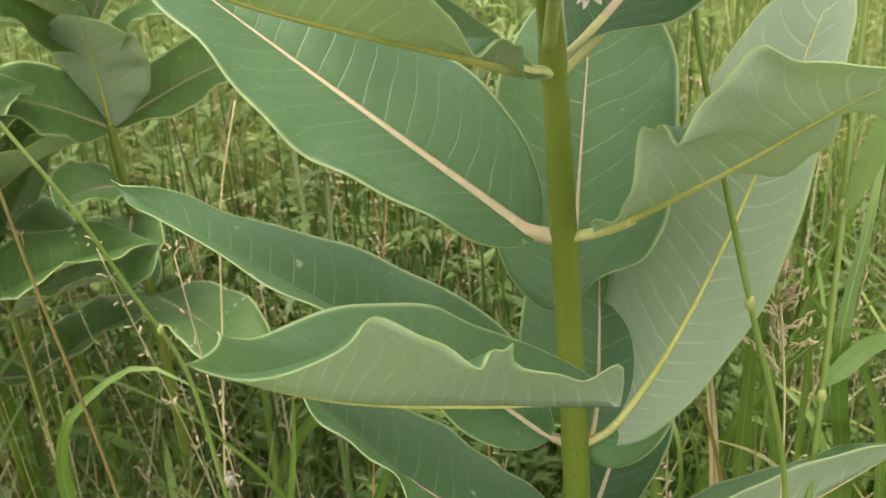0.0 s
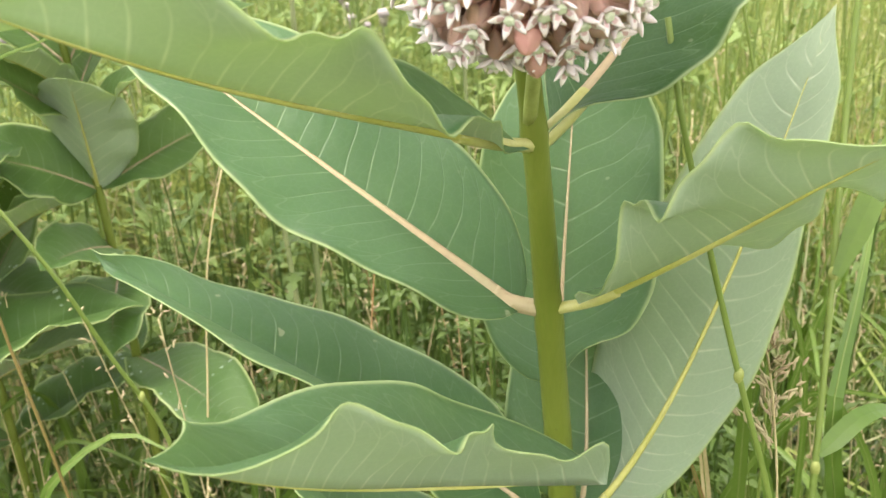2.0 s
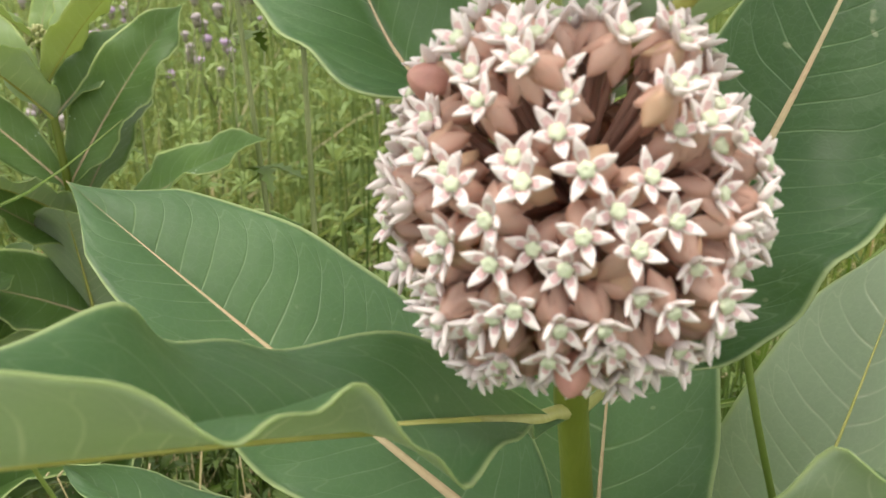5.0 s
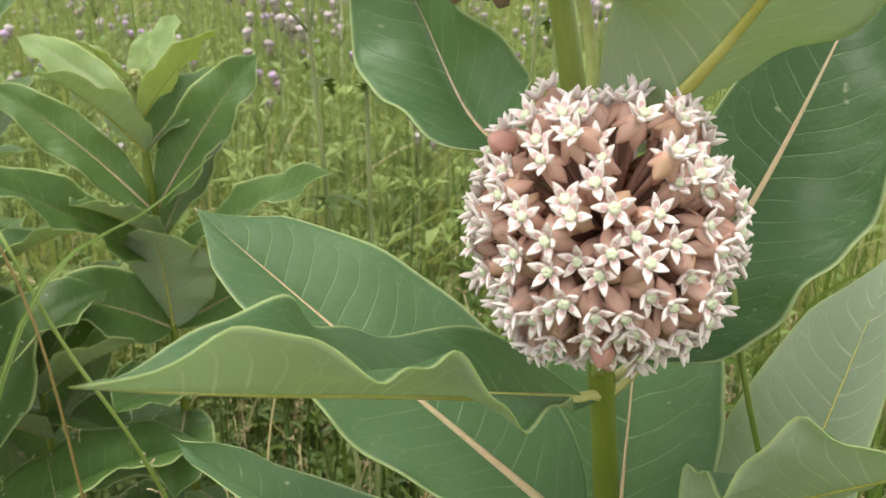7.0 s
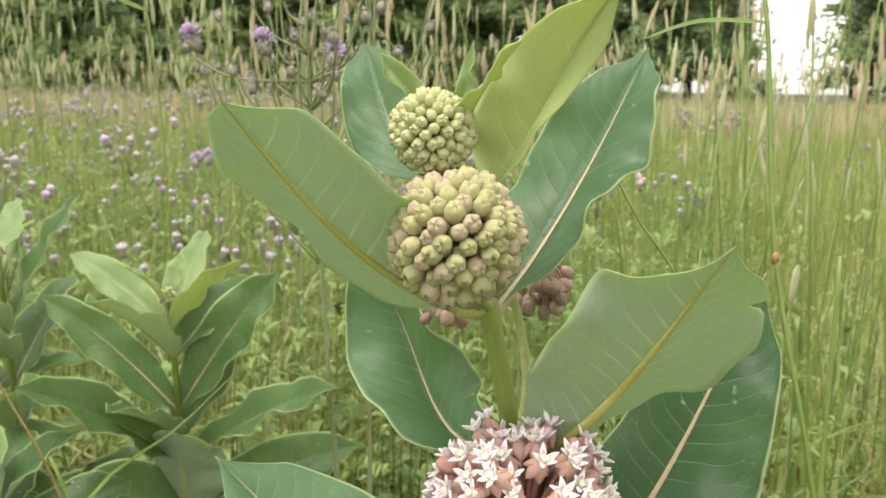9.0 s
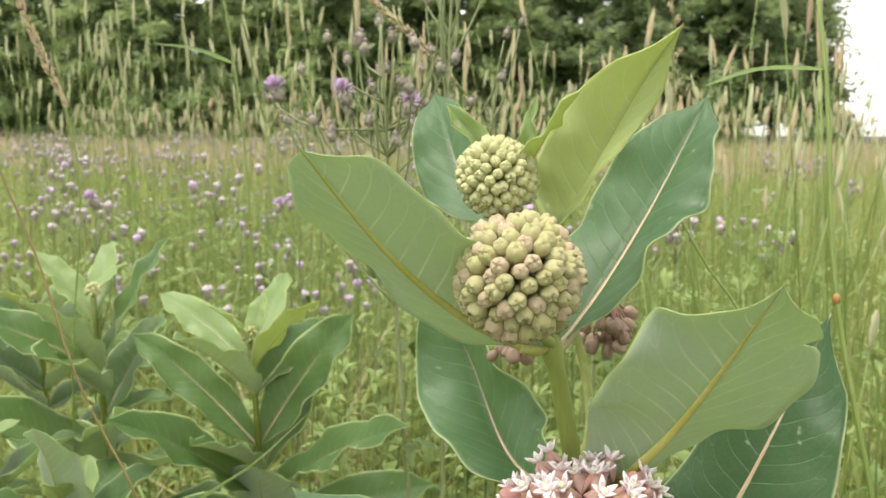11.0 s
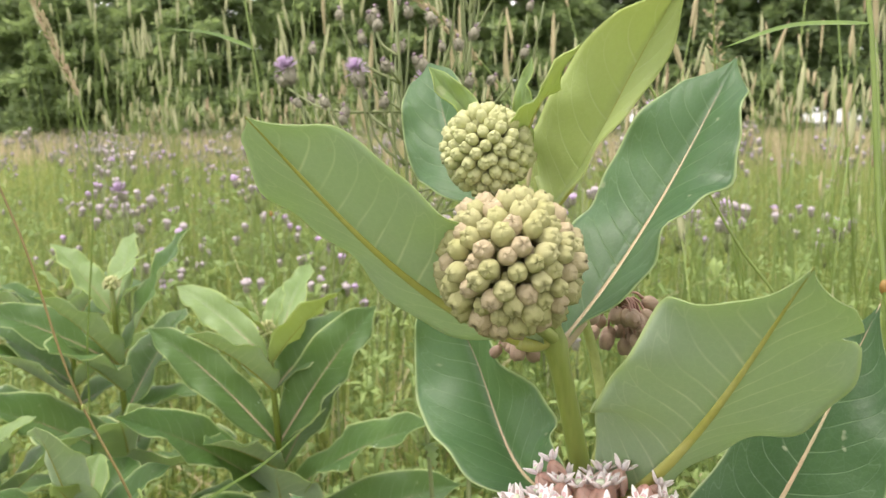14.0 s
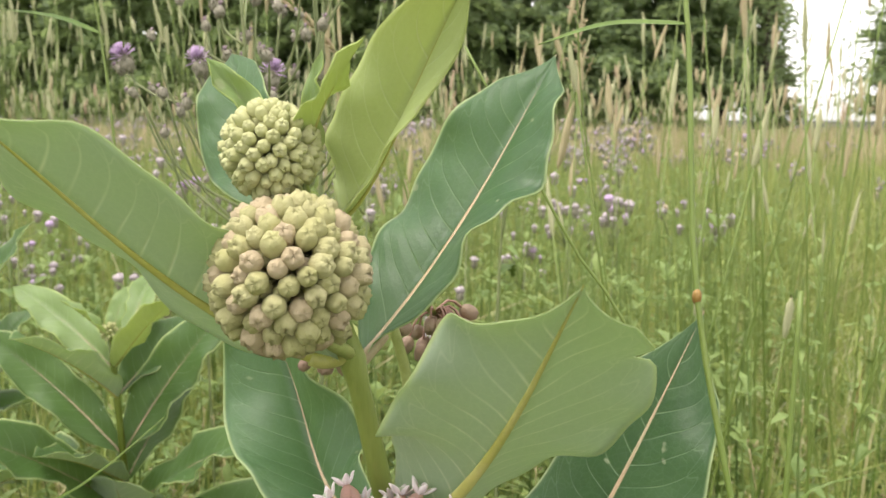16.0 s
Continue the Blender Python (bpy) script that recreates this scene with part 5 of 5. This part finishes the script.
blade_field("tall_green_grass", 1100, side_spread, (0.60, 1.00), (0.004, 0.009), BLADE, 66, "tall fresh green grass blades", 6, 0.45, 0.45)
blade_field("tall_pale_grass", 900, side_spread, (0.60, 1.04), (0.002, 0.006), SEED_GREEN, 166, "tall pale grass blades turning to straw", 6, 0.35, 0.45)


def small_panicles(name, n, seed, label):
    """Loose tan seed heads low in the grass."""
    rng = np.random.default_rng(seed)
    parts = []
    for i in range(n):
        y = rng.uniform(0.50, 1.25)
        x = rng.uniform(-0.9, 0.8) * (0.35 + 0.6 * y)
        if abs(x - 0.05) < 0.18 and y < 0.52:
            continue
        h = rng.uniform(0.40, 0.74)
        lx, ly = rng.normal(0, 0.05, 2)
        line = smooth_path([(x, y, 0), (x + lx * 0.3, y + ly * 0.3, h * 0.6), (x + lx, y + ly, h)], 30)
        parts.append((*tube(line, np.linspace(0.0009, 0.0005, 30), 4), 0))
        for k in range(34):
            p = line[29 - int(9 * rng.random())]
            a = rng.random() * 6.28
            dd = np.array([math.cos(a) * 0.7, math.sin(a) * 0.7, 0.6])
            c = p + dd * rng.uniform(0.001, 0.011)
            parts.append((*blob(c, 0.0008, 0.0008, 0.0026, 4, 3, Vector(dd + rng.normal(0, 0.4, 3)).normalized(), 0.4), 1))
    V, F, I = join(parts)
    return tagged(new(name, mesh_of(name, V, F, (STRAW, SEED), I)), label, "grass", kind="stuff")


small_panicles("small_seeding_grass", 190, 64, "thin grass with loose tan seed heads")


# ---- leafy weeds ----
def weeds(name, n, x0, x1, y0, y1, heights, seed, label, leaves=26, size=(0.018, 0.05), mat=None):
    rng = np.random.default_rng(seed)
    V, F = [], []
    o = 0
    for i in range(n):
        y = rng.uniform(y0, y1)
        x = rng.uniform(x0, x1)
        if abs(x - 0.05) < 0.2 and y < 0.55:
            continue
        h = rng.uniform(*heights)
        lx, ly = rng.normal(0, 0.04, 2)
        line = smooth_path([(x, y, 0), (x + lx * 0.3, y + ly * 0.3, h * 0.5), (x + lx, y + ly, h)], 12)
        v, f = tube(line, np.linspace(0.0025, 0.001, 12), 4)
        V.append(v)
        F += [tuple(q + o for q in g) for g in f if len(g) == 4]
        o += len(v)
        for k in range(leaves):
            t = 0.35 + 0.65 * rng.random()
            p = line[int(t * 11)]
            a = rng.random() * 6.28
            e = rng.normal(0.35, 0.35)
            L = rng.uniform(*size) * (1.25 - 0.6 * t)
            d = np.array([math.cos(a) * math.cos(e), math.sin(a) * math.cos(e), math.sin(e)])
            s = np.array([-math.sin(a), math.cos(a), 0]) * L * rng.uniform(0.10, 0.2)
            up = np.array([0, 0, 0.12 * L])
            q = np.array([p, p + d * L * 0.45 - s + up, p + d * L - up, p + d * L * 0.45 + s + up, p + d * L * 0.5 + up * 0.4])
            V.append(q)
            F += [(o, o + 1, o + 4, o), (o + 1, o + 2, o + 4, o + 1), (o + 2, o + 3, o + 4, o + 2), (o + 3, o, o + 4, o + 3)]
            o += 5
    F = [g[:3] if len(g) == 4 and g[0] == g[3] else g for g in F]
    return tagged(new(name, mesh_of(name, np.vstack(V), F, (mat or WEED,), smooth=False)), label, "weeds", kind="stuff")


weeds("leafy_weeds", 400, -1.2, 0.9, 0.55, 1.9, (0.30, 0.72), 71, "leafy green weeds in the grass", 44, (0.014, 0.042))
weeds("near_weeds", 190, -0.34, 0.26, 0.60, 1.15, (0.40, 0.68), 73, "leafy weeds close behind the milkweed", 54, (0.012, 0.036))
weeds("tall_weeds", 260, -1.3, 0.45, 0.95, 2.4, (0.66, 0.90), 74, "tall leafy weeds behind the young milkweeds", 44, (0.025, 0.070), FAR_WEED_LIT)
weeds("far_weeds", 1000, -4.2, 0.9, 1.6, 6.5, (0.55, 0.96), 72, "leafy weeds farther off", 26, (0.03, 0.09), FAR_WEED_LIT)


# ---- thistles ----
def thistle_head(c, d, r, purple, seed):
    """Bulb of scales and a tuft of fine florets."""
    rng = np.random.default_rng(seed)
    d = Vector(d).normalized()
    bulb = [(*blob(c, r * 0.82, r * 0.82, r * 1.05, 9, 7, d, 0.2), 0)]
    q = d.to_track_quat("Z", "Y").to_matrix()
    for i in range(36):
        z = rng.uniform(-0.9, 0.8)
        a = i * 2.4
        k = math.sqrt(1 - z * z * 0.9)
        p = Vector(c) + q @ Vector((r * 0.82 * k * math.cos(a), r * 0.82 * k * math.sin(a), r * 1.25 * z))
        ax = (q @ Vector((math.cos(a) * 0.6, math.sin(a) * 0.6, 1))).normalized()
        bulb.append((*blob(p, r * 0.12, r * 0.12, r * 0.3, 4, 3, ax, 0.6), 0))
    tuft = []
    for i in range(90 if purple else 20):
        a, e = rng.random() * 6.28, abs(rng.normal(0, 0.85 if purple else 0.35))
        ax = q @ Vector((math.cos(a) * math.sin(e), math.sin(a) * math.sin(e), math.cos(e)))
        p0 = Vector(c) + d * r * 0.8
        L = r * (1.55 if purple else 0.9)
        tuft.append((*tube(np.array([p0, p0 + ax * L * 0.6, p0 + ax * L]), [r * 0.05, r * 0.07, r * 0.05], 3), 0))
    return join(bulb), join(tuft)


def thistle(base, heads, label, seed, r=0.0070):
    rng = np.random.default_rng(seed)
    plant = thing("thistle", base, label, "thistle", "thistles in the meadow")
    tops = np.array([h[:3] for h in heads])
    mid = tops.mean(0)
    hub = np.array([mid[0] * 0.8 + base[0] * 0.2, mid[1] * 0.8 + base[1] * 0.2, tops[:, 2].min() - 0.06])
    crown = np.array([mid[0], mid[1], tops[:, 2].max() - 0.02])
    axis = smooth_path([base, (np.array(base) + hub) / 2 + np.array([0.01, 0, 0]), hub, crown], 60)
    hang("stem", mesh_of("stem", *tube(axis, np.linspace(0.0032, 0.0011, 60), 8), (THISTLE_STALK,)), plant)
    for i, (x, y, z, bloom) in enumerate(heads):
        p = np.array([x, y, z])
        d = Vector((rng.normal(0, 0.35) + (x - mid[0]) * 6, rng.normal(0, 0.3), 1)).normalized()
        low = axis[np.argmin(np.abs(axis[:, 2] - (z - rng.uniform(0.025, 0.13))))]
        twig = stalk_of("twig", [low, (low + p) / 2 + np.array([(x - low[0]) * 0.22, 0, -0.006]), p - np.array(d) * r], 0.0011, 0.0007, THISTLE_STALK, plant, "", 8, 5)
        (V, F, I), (V2, F2, I2) = thistle_head(p, d, r * (1.10 if bloom else rng.uniform(0.55, 0.8)), bloom, seed * 50 + i)
        place(new("bulb", mesh_of("bulb", V, F, (THISTLE_GREEN,))), Matrix.Identity(4), twig)
        place(tagged(new("tuft", mesh_of("tuft", V2, F2, (THISTLE_PURPLE if bloom else THISTLE_CLOSED,))), "purple floret tuft" if bloom else "closed mauve tuft"), Matrix.Identity(4), twig)
    # spiny leaves up the stalk
    for i in range(7):
        t = 0.45 + 0.08 * i
        p = np.array(base) * (1 - t) + hub * t
        a = i * 2.3
        L = 0.075 * (1.3 - t)
        d = np.array([math.cos(a), math.sin(a), 0.35])
        path = smooth_path([p, p + d * L * 0.5, p + d * L + np.array([0, 0, -0.02])], 15)
        v, f = ribbon(path, 0.018, (0, 0.1, 1), 0.6)
        v = v.reshape(15, 4, 3)
        for k in range(1, 14, 2):
            v[k, 0] = v[k, 0] * 0.35 + path[k] * 0.65
            v[k, 2] = v[k, 2] * 0.35 + path[k] * 0.65
        hang("leaf", mesh_of("leaf", v.reshape(-1, 3), f, (WEED,), smooth=False), plant)
    return plant


def scattered_heads(seed, n, centre, spread, bloom=0.0):
    """More heads of a branching thistle, spread round a middle."""
    rng = np.random.default_rng(seed)
    return [(*(np.array(centre) + rng.normal(0, 1, 3) * np.array(spread)), int(rng.random() < bloom)) for i in range(n)]


thistle((-0.10, 0.66, 0), scattered_heads(201, 24, (-0.140, 0.61, 1.095), (0.040, 0.03, 0.030)) + [(-0.162, 0.60, 1.089, 1), (-0.213, 0.60, 1.092, 1), (-0.165, 0.62, 1.118, 0), (-0.120, 0.60, 1.10, 0), (-0.118, 0.58, 1.058, 0), (-0.172, 0.60, 1.066, 0), (-0.18, 0.58, 1.072, 0), (-0.10, 0.62, 1.125, 0), (-0.145, 0.64, 1.11, 0), (-0.15, 0.66, 1.15, 0), (-0.085, 0.61, 1.085, 0), (-0.16, 0.56, 1.06, 0), (-0.205, 0.62, 1.075, 0), (-0.113, 0.60, 1.081, 1), (-0.175, 0.63, 1.10, 0), (-0.09, 0.60, 1.11, 0), (-0.155, 0.61, 1.13, 0), (-0.13, 0.62, 1.135, 0), (-0.195, 0.60, 1.11, 0), (-0.11, 0.59, 1.07, 0)], "grey-green thistle with purple flower heads", 1, 0.0056)
thistle((-0.12, 0.64, 0), scattered_heads(202, 12, (-0.09, 0.66, 1.185), (0.030, 0.02, 0.035)) + [(-0.10, 0.66, 1.19, 0), (-0.12, 0.67, 1.20, 0), (-0.085, 0.66, 1.175, 0), (-0.11, 0.65, 1.165, 0), (-0.075, 0.66, 1.205, 0)], "tall thistle with closed grey heads", 2, 0.0056)
thistle((0.0, 0.85, 0), [(0.035, 0.80, 1.06, 1), (0.05, 0.83, 1.05, 0), (0.02, 0.82, 1.075, 0)], "thistle with a purple head behind the leaves", 3)
thistle((-0.16, 0.50, 0), [(-0.152, 0.486, 0.498, 0), (-0.165, 0.482, 0.490, 0), (-0.147, 0.481, 0.488, 0), (-0.156, 0.493, 0.513, 0)], "low thistle with round closed mauve heads", 4)
thistle((-0.62, 1.02, 0), [(-0.60, 1.0, 0.975, 1), (-0.58, 1.0, 0.955, 0), (-0.62, 1.0, 0.95, 0), (-0.57, 0.99, 0.935, 0)], "thistle with a purple head", 5)
thistle((-0.45, 1.30, 0), [(-0.46, 1.28, 0.95, 1), (-0.44, 1.28, 0.955, 1), (-0.42, 1.27, 0.97, 0), (-0.40, 1.26, 0.94, 0), (-0.38, 1.25, 0.93, 0)], "thistle with pale purple heads", 6)


def thistle_patch(name, plants, spread, heights, r, seed, label, bloom=0.3):
    """Far thistles: stalks, bulbs and tufts in one mesh."""
    rng = np.random.default_rng(seed)
    parts = []
    for i in range(plants):
        y = rng.uniform(*spread[1])
        x = rng.uniform(*spread[0]) * y
        h = rng.uniform(*heights)
        near = y < 3.0
        plant = thing("thistle", (x, y, 0), "thistle with many small mauve heads in the meadow", "thistle", "thistles in the meadow") if near else None
        rods = [(*tube(np.array([(x, y, 0), (x, y, h * 0.6), (x + 0.01, y, h)]), [0.003, 0.0025, 0.0015], 4), 3)]
        if near:
            hang("stem", mesh_of("stem", *rods[0][:2], (THISTLE_STALK,)), plant)
        for k in range(rng.integers(5, 15)):
            c = np.array([x + rng.normal(0, 0.040), y + rng.normal(0, 0.05), h + rng.normal(-0.01, 0.030)])
            rr = r * rng.uniform(0.7, 1.2)
            rods.append((*tube(np.array([(x, y, h - 0.1), c]), 0.0011, 3), 3))
            head = [(*blob(c, rr * 0.8, rr * 0.8, rr * 1.2, 6, 5 if near else 3), 0)]
            m = 1 if rng.random() < bloom else 2
            v, f = blob(c + np.array([0, 0, rr * 1.1]), rr * 1.05, rr * 1.05, rr * 0.75, 8 if near else 6, 5 if near else 3)
            head.append((v + rng.normal(0, rr * 0.13, v.shape), f, m))
            if near:
                twig = hang("twig", mesh_of("twig", *rods[-1][:2], (THISTLE_STALK,)), plant)
                V, F, I = join(head)
                hang("flower_head", mesh_of("flower_head", V, F, (THISTLE_GREEN, THISTLE_PURPLE, THISTLE_FADED), I), twig, "purple flower head" if m == 1 else "")
            else:
                parts += head
        if not near:
            parts += rods
    V, F, I = join(parts)
    return tagged(new(name, mesh_of(name, V, F, (THISTLE_GREEN, THISTLE_PURPLE, THISTLE_FADED, THISTLE_STALK), I)), label, "thistles", kind="stuff")


thistle_patch("thistle_patch", 108, ((-0.85, 0.08), (1.6, 6.5)), (0.66, 1.0), 0.0088, 81, "patch of mauve thistles in the meadow", 0.2)
thistle_patch("far_thistles", 260, ((-0.85, 0.10), (5.0, 22.0)), (0.75, 1.05), 0.014, 82, "far mauve thistles", 0.10)
thistle_patch("scattered_thistles", 36, ((0.05, 0.62), (2.0, 12.0)), (0.65, 0.92), 0.012, 83, "few scattered mauve thistles", 0.15)


# ---- the row of trees ----
def tree_meshes(seed, height, low, spread, mat, leaf_size, count):
    """Trunk with limbs, and a crown of many small leaf clumps on the limbs."""
    rng = np.random.default_rng(seed)
    trunk = [(*tube(smooth_path([(0, 0, 0), (0.1, 0.05, height * 0.4), (0, 0.1, height * 0.95)], 14), np.linspace(0.24, 0.03, 14), 8), 0)]
    tips = []
    for i in range(58):
        t = low + (0.97 - low) * (i / 58)
        z = height * t
        a = i * 2.4 + rng.normal(0, 0.3)
        L = spread * (1 - ((t - low) / (1.02 - low)) ** 1.4) * rng.uniform(0.65, 1.1) + 0.4
        p0 = np.array([0, 0, z])
        p1 = p0 + np.array([math.cos(a) * L * 0.5, math.sin(a) * L * 0.5, 0.10 * L])
        p2 = p0 + np.array([math.cos(a) * L, math.sin(a) * L, rng.uniform(-0.28, 0.12) * L])
        line = smooth_path([p0, p1, p2], 8)
        trunk.append((*tube(line, np.linspace(0.06, 0.012, 8), 3), 0))
        tips.append((line, L))
    V, F, I = join(trunk)
    n = count
    w = np.array([t[1] for t in tips])
    pick = rng.choice(len(tips), n, p=w / w.sum())
    s = rng.random(n) ** 0.7
    c = np.array([tips[k][0][int(q * 7)] for k, q in zip(pick, s)])
    c = c + rng.normal(0, 1, (n, 3)) * np.array([0.34, 0.34, 0.20])
    c[:, 2] = np.maximum(c[:, 2], 0.15)
    a = rng.normal(0, 1, (n, 3))
    a[:, 2] *= 0.5
    a /= np.linalg.norm(a, axis=1, keepdims=True)
    b = np.cross(a, rng.normal(0, 1, (n, 3)))
    b /= np.linalg.norm(b, axis=1, keepdims=True)
    size = leaf_size * rng.uniform(0.6, 1.4, n)[:, None]
    v = np.stack([c - a * size, c + b * size * 0.42, c + a * size, c - b * size * 0.42], 1).reshape(-1, 3)
    f = np.arange(n * 4).reshape(-1, 4)
    return mesh_of("trunk", V, F, (BARK,)), quads("crown", v, f, mat)


def trees():
    kinds = [tree_meshes(91, 15, 0.02, 3.6, NEEDLE, 0.25, 17000), tree_meshes(92, 13, 0.03, 4.2, NEEDLE, 0.24, 17000), tree_meshes(93, 14, 0.13, 4.2, BROADLEAF, 0.24, 15000), tree_meshes(94, 12, 0.14, 2.5, BROADLEAF, 0.15, 2600)]
    labels = ("dark spruce tree at the field's edge", "dense dark green tree at the field's edge", "leafy tree with a bare lower trunk", "slender airy tree with sky between its leaves")
    rng = np.random.default_rng(95)
    row = [(-47, 49, 1), (-42, 52, 2), (-37, 50, 0), (-32, 47, 1), (-27, 49, 0), (-22.5, 46, 1), (-18.5, 49, 0), (-14, 47, 1), (-10, 50, 0), (-6.3, 48, 1), (-2.5, 52, 2), (1.2, 50, 2), (4.2, 54, 0), (6.8, 51, 2), (9.0, 55, 2), (10.6, 51, 3), (17.4, 53, 3), (19.5, 52, 2), (23.5, 50, 1), (28, 52, 0), (33, 49, 1), (38, 52, 0), (-34, 56, 2), (-24, 57, 1), (-15, 57, 0), (-5, 59, 1), (3, 61, 1), (29, 60, 1)]
    bushes = [(5.6, 48, 0.34), (11.2, 52, 0.22), (18.6, 50, 0.36), (20.8, 49, 0.42), (0.5, 47, 0.30), (-3.6, 47, 0.34)]
    for x, y, k in row:
        t = thing("tree", (x, y, 0), labels[k], "tree", "row of trees behind the meadow")
        for name, me in zip(("trunk", "crown"), kinds[k]):
            ob = new(name, me)
            ob.parent = t
        s = rng.uniform(0.9, 1.15)
        t.matrix_basis = pose(x, y, 0, 0, 0, rng.uniform(0, 360)) @ Matrix.Diagonal((s, s, s, 1))

    for x, y, s in bushes:
        t = thing("bush", (x, y, 0), "leafy bush under the trees at the field's edge", "bush", "bushes under the trees")
        for name, me in zip(("trunk", "crown"), kinds[1]):
            ob = new(name, me)
            ob.parent = t
        t.matrix_basis = pose(x, y, 0, 0, 0, rng.uniform(0, 360)) @ Matrix.Diagonal((s * 1.2, s * 1.2, s, 1))


trees()
